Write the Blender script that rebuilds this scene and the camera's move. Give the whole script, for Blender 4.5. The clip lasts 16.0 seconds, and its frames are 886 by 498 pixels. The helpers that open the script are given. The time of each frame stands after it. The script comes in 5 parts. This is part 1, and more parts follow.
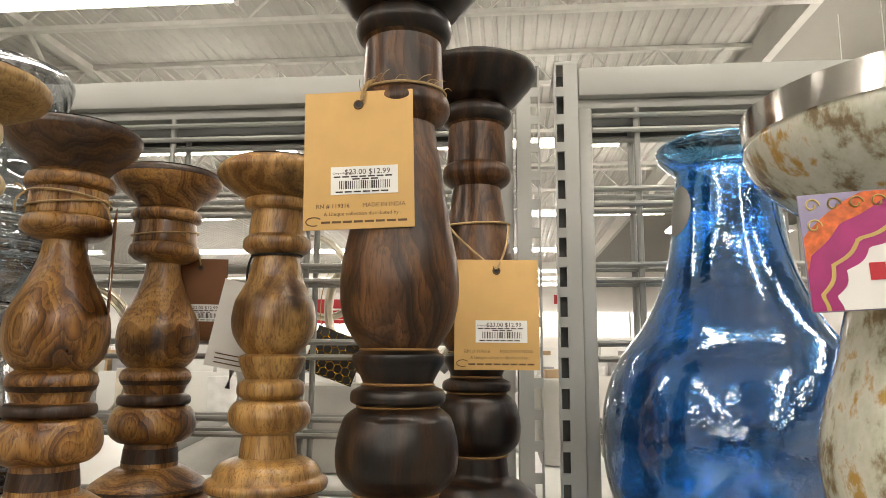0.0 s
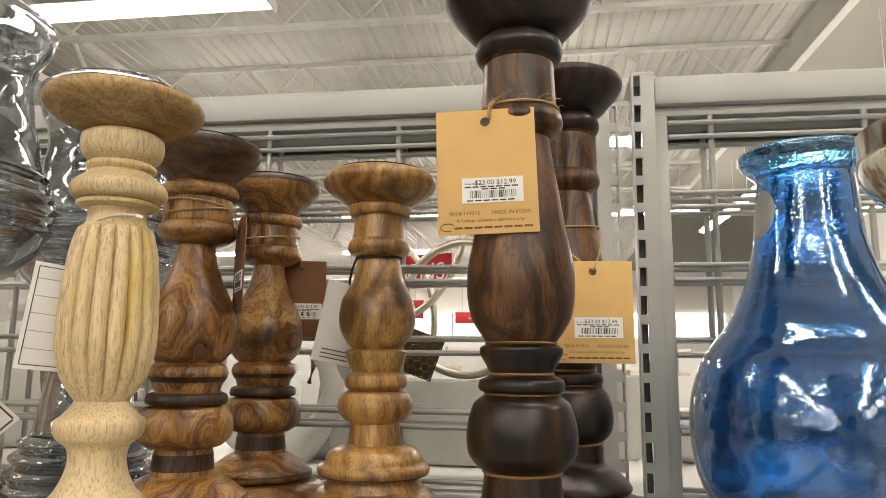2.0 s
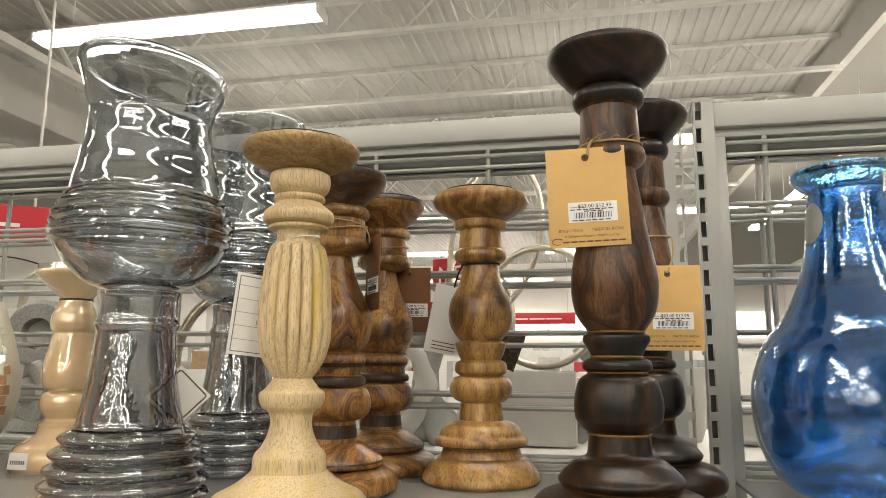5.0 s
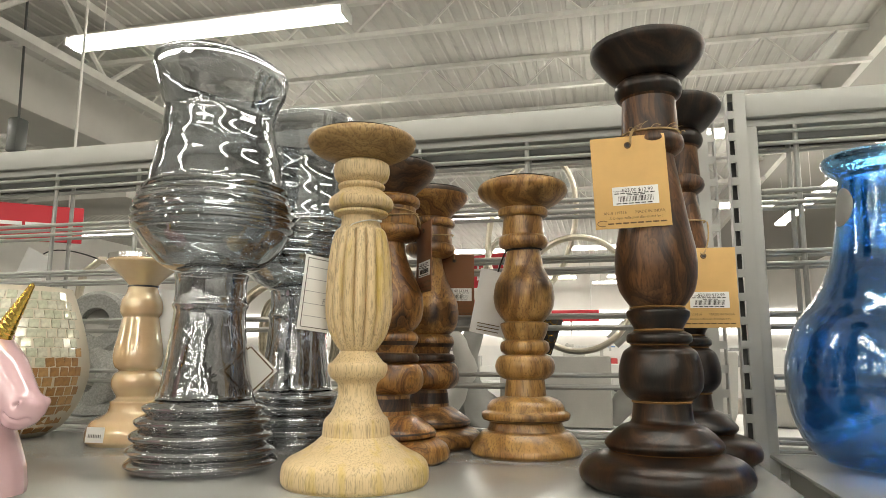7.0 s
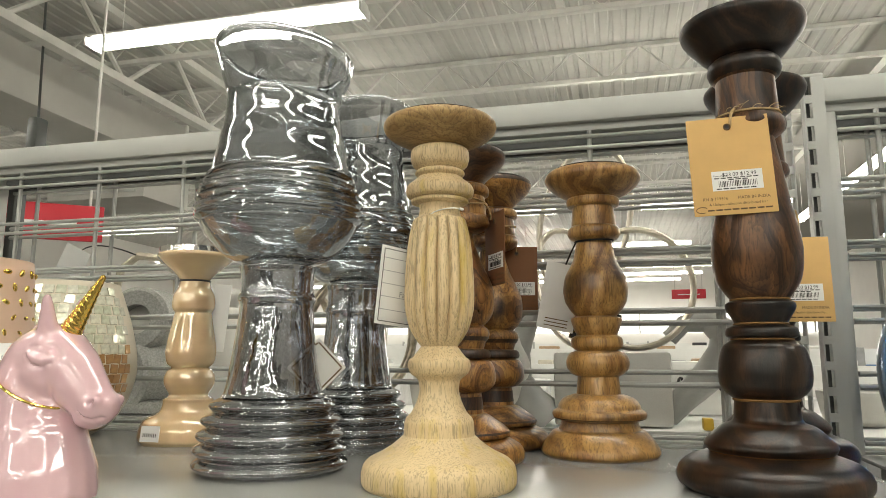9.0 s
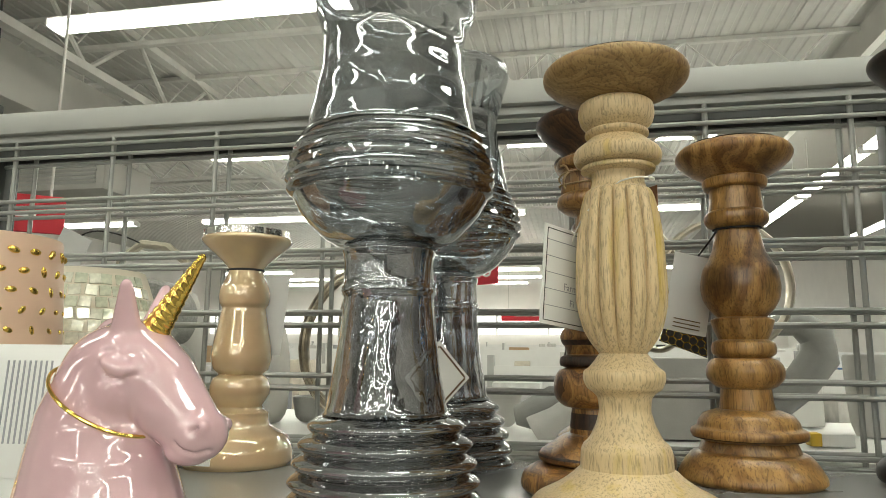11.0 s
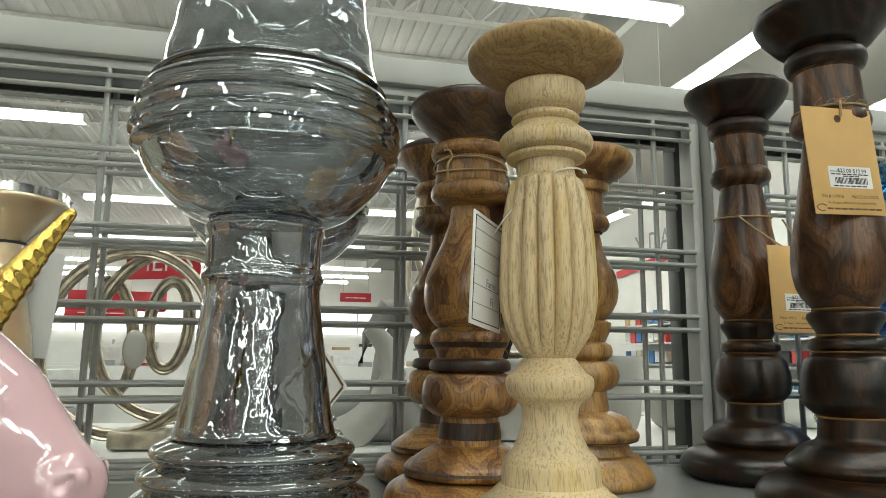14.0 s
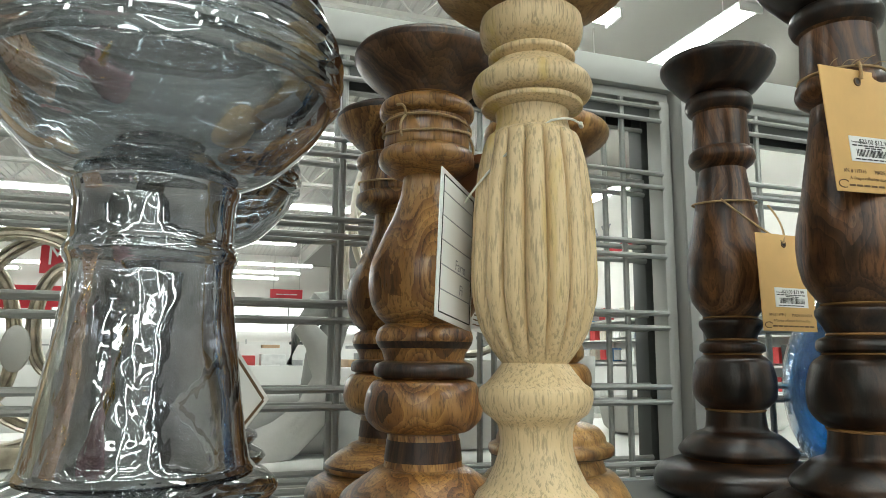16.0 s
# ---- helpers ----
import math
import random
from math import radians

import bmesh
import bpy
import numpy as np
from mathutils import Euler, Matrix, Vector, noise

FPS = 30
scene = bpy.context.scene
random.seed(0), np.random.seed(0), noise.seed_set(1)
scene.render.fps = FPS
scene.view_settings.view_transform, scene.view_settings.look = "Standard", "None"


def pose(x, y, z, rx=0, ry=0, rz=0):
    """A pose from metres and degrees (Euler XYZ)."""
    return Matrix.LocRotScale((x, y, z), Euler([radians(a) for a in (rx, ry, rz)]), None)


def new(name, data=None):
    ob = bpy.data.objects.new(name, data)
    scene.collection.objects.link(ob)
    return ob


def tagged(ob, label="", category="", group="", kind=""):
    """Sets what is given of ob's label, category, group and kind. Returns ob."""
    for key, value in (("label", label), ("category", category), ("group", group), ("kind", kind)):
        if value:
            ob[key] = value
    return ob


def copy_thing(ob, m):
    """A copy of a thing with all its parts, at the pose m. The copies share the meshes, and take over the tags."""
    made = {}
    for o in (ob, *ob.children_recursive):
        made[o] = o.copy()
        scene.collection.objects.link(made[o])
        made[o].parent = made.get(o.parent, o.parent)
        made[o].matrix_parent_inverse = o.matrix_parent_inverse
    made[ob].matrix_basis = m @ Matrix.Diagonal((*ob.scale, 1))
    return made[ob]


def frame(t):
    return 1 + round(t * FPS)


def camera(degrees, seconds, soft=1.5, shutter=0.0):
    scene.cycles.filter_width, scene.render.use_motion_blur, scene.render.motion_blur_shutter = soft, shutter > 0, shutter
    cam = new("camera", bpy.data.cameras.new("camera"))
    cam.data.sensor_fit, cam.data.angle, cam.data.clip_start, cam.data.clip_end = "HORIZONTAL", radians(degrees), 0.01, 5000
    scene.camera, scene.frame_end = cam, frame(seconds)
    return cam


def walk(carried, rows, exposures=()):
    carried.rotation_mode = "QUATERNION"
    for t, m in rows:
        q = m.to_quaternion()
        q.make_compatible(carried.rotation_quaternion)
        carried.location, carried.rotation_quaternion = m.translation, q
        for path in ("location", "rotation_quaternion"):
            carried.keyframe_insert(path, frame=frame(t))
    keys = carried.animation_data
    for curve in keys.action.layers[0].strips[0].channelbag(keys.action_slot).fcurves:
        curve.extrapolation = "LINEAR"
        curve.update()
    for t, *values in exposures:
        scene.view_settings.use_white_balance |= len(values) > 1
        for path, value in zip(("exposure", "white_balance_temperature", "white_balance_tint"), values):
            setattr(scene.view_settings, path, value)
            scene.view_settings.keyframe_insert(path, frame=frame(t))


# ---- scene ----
cam = camera(65.6, 16.0, soft=0.75)
METRES, EYE, TILT, LEAN, TURN = 0.75, 1.5, 0.0, 0.0, 5.5
ROWS = [
    (0.0, 0.0, 0.0, 0.0, -0.07, 8.89, -0.42),
    (0.5, -0.0101, -0.0057, -0.0015, 0.4, 8.9, -0.4),
    (1.0, -0.0296, -0.0137, -0.0086, 0.99, 8.89, -0.45),
    (1.5, -0.0475, -0.0265, -0.0099, 1.61, 8.95, -0.5),
    (2.0, -0.0681, -0.0511, -0.0068, 2.35, 8.94, -0.52),
    (2.5, -0.0776, -0.0742, -0.0048, 2.98, 9.0, -0.5),
    (3.0, -0.0922, -0.0965, -0.009, 3.57, 9.03, -0.43),
    (3.5, -0.102, -0.1206, -0.0093, 4.14, 9.01, -0.38),
    (4.0, -0.1102, -0.1446, -0.0142, 4.73, 9.01, -0.35),
    (6.5, -0.1492, -0.2538, -0.0367, 7.43, 8.96, -0.2),
    (7.0, -0.1539, -0.2546, -0.0462, 7.77, 8.89, -0.17),
    (7.5, -0.1571, -0.2562, -0.0473, 8.06, 8.82, -0.11),
    (8.0, -0.1715, -0.2563, -0.0465, 8.32, 8.8, -0.05),
    (8.5, -0.1963, -0.2441, -0.0497, 8.57, 8.8, -0.08),
    (9.0, -0.2321, -0.2255, -0.0491, 8.79, 8.75, -0.13),
    (9.5, -0.2797, -0.1931, -0.0457, 9.03, 8.68, -0.19),
    (10.0, -0.3291, -0.142, -0.0431, 8.89, 8.69, -0.26),
    (12.5, -0.5539, -0.0714, -0.0477, -6.78, 8.93, -0.5),
    (13.0, -0.5786, -0.0618, -0.0528, -11.81, 8.97, -0.51),
    (13.5, -0.5837, -0.0307, -0.0491, -16.16, 8.95, -0.52),
    (14.0, -0.5757, 0.0123, -0.0405, -19.0, 8.9, -0.46),
    (14.5, -0.5666, 0.0577, -0.0376, -21.05, 8.84, -0.43),
    (15.0, -0.56, 0.0929, -0.0354, -22.6, 8.7, -0.41),
    (15.5, -0.5538, 0.1184, -0.0391, -23.72, 8.7, -0.46),
    (16.0, -0.5484, 0.1295, -0.0369, -24.6, 8.76, -0.45),
]
walk(cam, [(t, pose(0, 0, EYE, TILT, LEAN, TURN) @ pose(METRES * x, METRES * y, METRES * z, 90 + pitch, roll, yaw)) for t, x, y, z, yaw, pitch, roll in ROWS],
     exposures=[(0.0, 0.08, 6800, 13), (4.0, 0.05, 6800, 12), (7.0, 0.0, 6600, 9), (10.0, -0.12, 6500, 5), (12.5, -0.36, 6220, 0), (14.0, -0.24, 6050, 0), (16.0, -0.04, 5850, 1)])

# ---- light and world ----
scene.view_settings.exposure = 0.0
world = bpy.data.worlds.new("world")
world.use_nodes = True
world.node_tree.nodes["Background"].inputs[0].default_value = (0.9, 0.95, 1.0, 1)
world.node_tree.nodes["Background"].inputs[1].default_value = 0.05
scene.world = world

SHELF = 1.369      # top of the shelf
GRID = 0.600       # plane of the wire grid behind the goods
LAMP_POWER = 26.0


# ---- materials ----
def material(name):
    m = bpy.data.materials.new(name)
    m.use_nodes = True
    nt = m.node_tree
    return m, nt, nt.nodes["Principled BSDF"]


def node(nt, kind, **inputs):
    n = nt.nodes.new(kind)
    for key, value in inputs.items():
        n.inputs[key.replace("_", " ")].default_value = value
    return n


def ramp(nt, stops):
    r = nt.nodes.new("ShaderNodeValToRGB")
    els = r.color_ramp.elements
    while len(els) < len(stops):
        els.new(0.5)
    for e, (p, c) in zip(els, stops):
        e.position, e.color = p, (*c, 1)
    return r


def mapped(nt, scale=(1, 1, 1), offset=(0, 0, 0), spread=True):
    tc = nt.nodes.new("ShaderNodeTexCoord")
    mp = nt.nodes.new("ShaderNodeMapping")
    mp.inputs["Scale"].default_value = scale
    mp.inputs["Location"].default_value = offset
    if spread:
        info = nt.nodes.new("ShaderNodeObjectInfo")
        add = nt.nodes.new("ShaderNodeVectorMath")
        nt.links.new(tc.outputs["Object"], add.inputs[0])
        nt.links.new(info.outputs["Random"], add.inputs[1])
        nt.links.new(tc.outputs["Object"], mp.inputs[0])
    else:
        nt.links.new(tc.outputs["Object"], mp.inputs[0])
    return mp


def bump(nt, bsdf, source, strength, distance):
    b = nt.nodes.new("ShaderNodeBump")
    b.inputs["Strength"].default_value, b.inputs["Distance"].default_value = strength, distance
    nt.links.new(source, b.inputs["Height"])
    nt.links.new(b.outputs[0], bsdf.inputs["Normal"])
    return b


def paint(name, col, rough=0.5, metal=0.0, vary=0.06, scale=9.0, bumps=0.05, fine=400.0, coat=0.0):
    """Plain paint, plastic or ceramic with slight cloudiness and a fine relief."""
    m, nt, b = material(name)
    mp = mapped(nt)
    n1 = node(nt, "ShaderNodeTexNoise", Scale=scale, Detail=5.0)
    nt.links.new(mp.outputs[0], n1.inputs["Vector"])
    dark = tuple(c * (1 - vary) for c in col)
    lite = tuple(min(1, c * (1 + vary)) for c in col)
    r = ramp(nt, [(0.3, dark), (0.7, lite)])
    nt.links.new(n1.outputs["Fac"], r.inputs[0])
    nt.links.new(r.outputs[0], b.inputs["Base Color"])
    n2 = node(nt, "ShaderNodeTexNoise", Scale=fine, Detail=3.0)
    nt.links.new(mp.outputs[0], n2.inputs["Vector"])
    rr = nt.nodes.new("ShaderNodeMapRange")
    rr.inputs["To Min"].default_value, rr.inputs["To Max"].default_value = rough * 0.85, min(1, rough * 1.2)
    nt.links.new(n1.outputs["Fac"], rr.inputs["Value"])
    nt.links.new(rr.outputs[0], b.inputs["Roughness"])
    b.inputs["Metallic"].default_value = metal
    b.inputs["Coat Weight"].default_value = coat
    b.inputs["Coat Roughness"].default_value = 0.04
    if bumps:
        bump(nt, b, n2.outputs["Fac"], bumps, 0.0005)
    return m


def wood(name, stops, centre=(0.055, 0.03), ring=70.0, rough=0.4, wobble=0.012, pores=0.35, coat=0.0, burnt=None, turn=0.0, streak=None, tilt=(0, 0), dash=0.05, gloss=0.5, fineness=0.5, pore_size=900.0, figure=0.5):
    """Turned wood: growth rings about an axis beside the piece, pores along the grain, optional burnt patches."""
    m, nt, b = material(name)
    mp = mapped(nt, (1, 1, 0.42), (centre[0], centre[1], turn * 0.1))
    mp.inputs["Rotation"].default_value = (radians(tilt[0]), radians(tilt[1]), 0)
    warp = node(nt, "ShaderNodeTexNoise", Scale=24.0, Detail=2.0)
    nt.links.new(mp.outputs[0], warp.inputs["Vector"])
    sub = nt.nodes.new("ShaderNodeVectorMath")
    sub.operation = "SUBTRACT"
    sub.inputs[1].default_value = (0.5, 0.5, 0.5)
    nt.links.new(warp.outputs["Color"], sub.inputs[0])
    mul = nt.nodes.new("ShaderNodeVectorMath")
    mul.operation = "SCALE"
    mul.inputs["Scale"].default_value = wobble * 4
    nt.links.new(sub.outputs[0], mul.inputs[0])
    add = nt.nodes.new("ShaderNodeVectorMath")
    nt.links.new(mp.outputs[0], add.inputs[0])
    nt.links.new(mul.outputs[0], add.inputs[1])
    wave = nt.nodes.new("ShaderNodeTexWave")
    wave.wave_type, wave.rings_direction, wave.wave_profile = "RINGS", "Z", "SIN"
    wave.inputs["Scale"].default_value = ring
    wave.inputs["Distortion"].default_value = 2.2
    wave.inputs["Detail"].default_value = 3.0
    wave.inputs["Detail Scale"].default_value = 0.8
    nt.links.new(add.outputs[0], wave.inputs["Vector"])
    fine = nt.nodes.new("ShaderNodeTexWave")
    fine.wave_type, fine.rings_direction, fine.wave_profile = "RINGS", "Z", "SAW"
    fine.inputs["Scale"].default_value = ring * 3.3
    fine.inputs["Distortion"].default_value = 3.0
    fine.inputs["Detail"].default_value = 4.0
    fine.inputs["Detail Scale"].default_value = 1.5
    nt.links.new(add.outputs[0], fine.inputs["Vector"])
    blend = nt.nodes.new("ShaderNodeMix")
    blend.inputs["Factor"].default_value = fineness
    nt.links.new(wave.outputs["Fac"], blend.inputs["A"])
    nt.links.new(fine.outputs["Fac"], blend.inputs["B"])
    mp2 = mapped(nt, (1, 1, dash))
    grain = node(nt, "ShaderNodeTexNoise", Scale=pore_size, Detail=4.0, Roughness=0.65)
    nt.links.new(mp2.outputs[0], grain.inputs["Vector"])
    big = node(nt, "ShaderNodeTexNoise", Scale=26.0, Detail=4.0)
    mp3 = mapped(nt, (1, 1, 0.55), (3.1, turn, 0.4))
    nt.links.new(mp3.outputs[0], big.inputs["Vector"])
    m1 = nt.nodes.new("ShaderNodeMath")
    m1.operation = "MULTIPLY_ADD"
    m1.inputs[1].default_value = figure
    nt.links.new(blend.outputs["Result"], m1.inputs[0])
    m2 = nt.nodes.new("ShaderNodeMath")
    m2.operation = "MULTIPLY_ADD"
    m2.inputs[1].default_value = 0.9
    m2.inputs[2].default_value = 0.03 - figure / 2
    nt.links.new(big.outputs["Fac"], m2.inputs[0])
    nt.links.new(m2.outputs[0], m1.inputs[2])
    r = ramp(nt, stops)
    nt.links.new(m1.outputs[0], r.inputs[0])
    out = r.outputs[0]
    gr = ramp(nt, [(0.37, (1 - pores,) * 3), (0.50, (1, 1, 1))])
    nt.links.new(grain.outputs["Fac"], gr.inputs[0])
    mx = nt.nodes.new("ShaderNodeMix")
    mx.data_type, mx.blend_type = "RGBA", "MULTIPLY"
    mx.inputs["Factor"].default_value = 1.0
    nt.links.new(out, mx.inputs["A"])
    nt.links.new(gr.outputs[0], mx.inputs["B"])
    out = mx.outputs["Result"]
    if burnt or streak:
        tint, lo, hi, sc = burnt or streak
        spot = node(nt, "ShaderNodeTexNoise", Scale=sc, Detail=5.0, Roughness=0.6)
        mp4 = mapped(nt, (1, 1, 0.8 if burnt else 0.12), (0.7, 1.9, turn + 2.0))
        nt.links.new(mp4.outputs[0], spot.inputs["Vector"])
        sr = ramp(nt, [(lo, (0, 0, 0)), (hi, (1, 1, 1))])
        nt.links.new(spot.outputs["Fac"], sr.inputs[0])
        mx2 = nt.nodes.new("ShaderNodeMix")
        mx2.data_type = "RGBA"
        nt.links.new(sr.outputs[0], mx2.inputs["Factor"])
        nt.links.new(out, mx2.inputs["A"])
        mx2.inputs["B"].default_value = (*tint, 1)
        out = mx2.outputs["Result"]
    nt.links.new(out, b.inputs["Base Color"])
    rr = nt.nodes.new("ShaderNodeMapRange")
    rr.inputs["To Min"].default_value, rr.inputs["To Max"].default_value = rough * 1.25, rough * 0.85
    nt.links.new(grain.outputs["Fac"], rr.inputs["Value"])
    nt.links.new(rr.outputs[0], b.inputs["Roughness"])
    b.inputs["Coat Weight"].default_value = coat
    b.inputs["Coat Roughness"].default_value = 0.25
    b.inputs["Specular IOR Level"].default_value = gloss
    bump(nt, b, grain.outputs["Fac"], 0.25, 0.0004)
    return m


def glass(name, tint, wavy=0.35, ior=1.48, scale=(60, 60, 60), rough=0.0, depth=0.002, lustre_ior=0.0):
    m, nt, b = material(name)
    b.inputs["Base Color"].default_value = (*tint, 1)
    b.inputs["Roughness"].default_value = rough
    b.inputs["IOR"].default_value = ior
    b.inputs["Transmission Weight"].default_value = 1.0
    mp = mapped(nt, scale)
    n = node(nt, "ShaderNodeTexNoise", Scale=1.0, Detail=2.0)
    nt.links.new(mp.outputs[0], n.inputs["Vector"])
    bump(nt, b, n.outputs["Fac"], wavy, depth)
    if lustre_ior:
        b.inputs["Coat Weight"].default_value = 1.0
        b.inputs["Coat IOR"].default_value = lustre_ior
        b.inputs["Coat Roughness"].default_value = 0.0
        nt.links.new(b.inputs["Normal"].links[0].from_socket, b.inputs["Coat Normal"])
    return m


def emitter(name, col, strength):
    m, nt, b = material(name)
    b.inputs["Base Color"].default_value = (0.9, 0.9, 0.9, 1)
    b.inputs["Emission Color"].default_value = (*col, 1)
    b.inputs["Emission Strength"].default_value = strength
    return m


DARK = wood("dark_stained_wood", [(0.15, (0.006, 0.0045, 0.0035)), (0.42, (0.015, 0.0085, 0.005)), (0.68, (0.038, 0.018, 0.009)), (1.0, (0.085, 0.040, 0.018))],
            centre=(0.012, 0.022), ring=24, rough=0.29, burnt=((0.006, 0.005, 0.005), 0.50, 0.66, 15.0), gloss=0.36, tilt=(14, 9), fineness=0.3, pores=0.45, pore_size=650.0, dash=0.12)
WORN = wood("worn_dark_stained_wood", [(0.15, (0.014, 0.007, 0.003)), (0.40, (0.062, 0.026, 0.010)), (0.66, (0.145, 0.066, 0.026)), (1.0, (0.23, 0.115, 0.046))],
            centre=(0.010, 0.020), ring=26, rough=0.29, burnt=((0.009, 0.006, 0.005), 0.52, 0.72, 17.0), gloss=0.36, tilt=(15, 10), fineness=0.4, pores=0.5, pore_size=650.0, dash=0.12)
BROWN = wood("oiled_brown_wood", [(0.12, (0.034, 0.012, 0.003)), (0.33, (0.160, 0.066, 0.018)), (0.60, (0.350, 0.176, 0.050)), (1.0, (0.56, 0.325, 0.105))],
             centre=(0.014, 0.016), ring=30, rough=0.28, burnt=((0.022, 0.008, 0.004), 0.55, 0.74, 20.0), coat=0.15, tilt=(16, -12), fineness=0.50, pores=0.55, pore_size=600.0, dash=0.13)
UMBER = wood("dark_oiled_brown_wood", [(0.12, (0.014, 0.006, 0.003)), (0.35, (0.050, 0.022, 0.009)), (0.62, (0.110, 0.054, 0.022)), (1.0, (0.20, 0.105, 0.042))],
             centre=(0.014, 0.016), ring=30, rough=0.28, coat=0.15, tilt=(60, -12), fineness=0.5, pores=0.5, pore_size=600.0, dash=0.13)
HONEY = wood("honey_brown_wood", [(0.12, (0.080, 0.031, 0.008)), (0.34, (0.260, 0.126, 0.036)), (0.60, (0.46, 0.262, 0.082)), (1.0, (0.64, 0.405, 0.150))],
             centre=(0.010, 0.024), ring=21, rough=0.28, burnt=((0.050, 0.022, 0.009), 0.52, 0.74, 26.0), coat=0.15, turn=1.3, tilt=(-6, 7), fineness=0.35, pores=0.5, pore_size=620.0, dash=0.10, figure=0.32)
PALE = wood("pale_mango_wood", [(0.1, (0.50, 0.355, 0.180)), (0.35, (0.63, 0.48, 0.27)), (0.75, (0.67, 0.52, 0.30)), (1.0, (0.74, 0.60, 0.39))],
            centre=(0.03, 0.02), ring=34, rough=0.42, pores=0.40, figure=0.35, streak=((0.55, 0.39, 0.06), 0.55, 0.73, 46.0), turn=0.6, tilt=(7, 5), dash=0.10, pore_size=850.0)
PALE_DISH = wood("brown_mango_wood", [(0.1, (0.19, 0.105, 0.038)), (0.4, (0.31, 0.19, 0.072)), (0.75, (0.43, 0.285, 0.115)), (1.0, (0.54, 0.38, 0.18))],
                 centre=(0.02, 0.03), ring=44, rough=0.4, pores=0.4, turn=2.2, tilt=(70, 20), pore_size=600.0, dash=0.2)
BURNT = wood("scorched_wood", [(0.2, (0.014, 0.007, 0.004)), (0.6, (0.046, 0.020, 0.009)), (1.0, (0.13, 0.058, 0.022))], ring=40, rough=0.35, pores=0.6, pore_size=600.0, dash=0.10)
GROOVE = paint("tan_bare_groove", (0.24, 0.125, 0.04), 0.6)
BLACK_PLATE = paint("black_metal_plate", (0.02, 0.018, 0.016), 0.45, metal=0.6)
STEEL = paint("grey_painted_steel", (0.43, 0.435, 0.41), 0.38, vary=0.03, scale=5, bumps=0.08, fine=900)
STEEL_DARK = paint("dark_grey_steel_and_shade", (0.07, 0.075, 0.07), 0.4, vary=0.05)
WIRE = paint("grey_wire", (0.36, 0.365, 0.345), 0.34, vary=0.04, metal=0.25)
SHELF_MAT = paint("pale_grey_shelf_enamel", (0.31, 0.315, 0.30), 0.2, vary=0.03, scale=4, bumps=0.12, fine=350)
KRAFT = paint("kraft_card", (0.63, 0.40, 0.15), 0.75, vary=0.05, scale=60, bumps=0.2, fine=2500)
KRAFT_BROWN = paint("brown_card", (0.20, 0.085, 0.035), 0.75, vary=0.05, scale=60, bumps=0.2, fine=2500)
PAPER = paint("white_paper", (0.80, 0.80, 0.78), 0.6, vary=0.02)
INK = paint("black_ink", (0.035, 0.03, 0.03), 0.6, bumps=0)
INK_BROWN = paint("brown_ink", (0.13, 0.075, 0.03), 0.7, bumps=0)
TWINE = paint("jute_twine", (0.42, 0.29, 0.14), 0.9, vary=0.2, scale=900, bumps=0.6, fine=1500)
NYLON = paint("clear_nylon", (0.75, 0.74, 0.68), 0.3)
CORD = paint("black_elastic_cord", (0.015, 0.013, 0.012), 0.7)
SMOKE = glass("smoky_glass", (0.52, 0.55, 0.58), 0.12, ior=1.58, scale=(40, 40, 20), depth=0.0035, lustre_ior=1.9)
SMOKE_FOOT = glass("clear_cut_smoky_glass", (0.44, 0.455, 0.485), 0.03, ior=1.6, scale=(30, 30, 30), depth=0.003, lustre_ior=2.2)
SMOKE_WAVY = glass("wavy_smoky_glass", (0.46, 0.475, 0.51), 0.45, ior=1.6, scale=(80, 80, 36), depth=0.0020, lustre_ior=2.2)
BLUE = glass("blue_seeded_glass", (0.10, 0.34, 0.63), 0.20, ior=1.55, scale=(240, 240, 240), depth=0.0010, lustre_ior=1.7)
PINK = paint("pink_glazed_ceramic", (0.68, 0.45, 0.485), 0.06, vary=0.02, bumps=0, coat=0.8)
GOLD = paint("polished_gold", (0.83, 0.58, 0.14), 0.14, metal=1.0, vary=0.05, bumps=0)
LUSTRE = paint("cream_lustre_glaze", (0.72, 0.50, 0.29), 0.08, metal=0.10, vary=0.10, scale=30, bumps=0.15, fine=90, coat=1.0)
LUSTRE.node_tree.nodes["Principled BSDF"].inputs["Thin Film Thickness"].default_value = 420.0
LUSTRE.node_tree.nodes["Principled BSDF"].inputs["Thin Film IOR"].default_value = 1.7
for m, weight, ior in ((LUSTRE, 1.0, 2.0), (PINK, 1.0, 1.7)):
    m.node_tree.nodes["Principled BSDF"].inputs["Coat Weight"].default_value = weight
    m.node_tree.nodes["Principled BSDF"].inputs["Coat IOR"].default_value = ior
    m.node_tree.nodes["Principled BSDF"].inputs["Coat Roughness"].default_value = 0.03
SILVER = paint("mirror_silver", (0.8, 0.78, 0.74), 0.12, metal=1.0, vary=0.05, bumps=0.1, fine=120)
RIBBON = paint("antiqued_champagne_metal", (0.47, 0.42, 0.33), 0.34, metal=0.8, vary=0.35, scale=70, bumps=0.6, fine=260)
CHAMPAGNE = paint("champagne_metal", (0.58, 0.53, 0.43), 0.32, metal=0.85, vary=0.15, scale=40, bumps=0.4, fine=200)
STONE = paint("grey_speckled_stone", (0.30, 0.30, 0.28), 0.8, vary=0.25, scale=300, bumps=0.7, fine=600)
PLASTER = paint("matt_white_plaster", (0.52, 0.51, 0.475), 0.7, vary=0.06, scale=30, bumps=0.3)
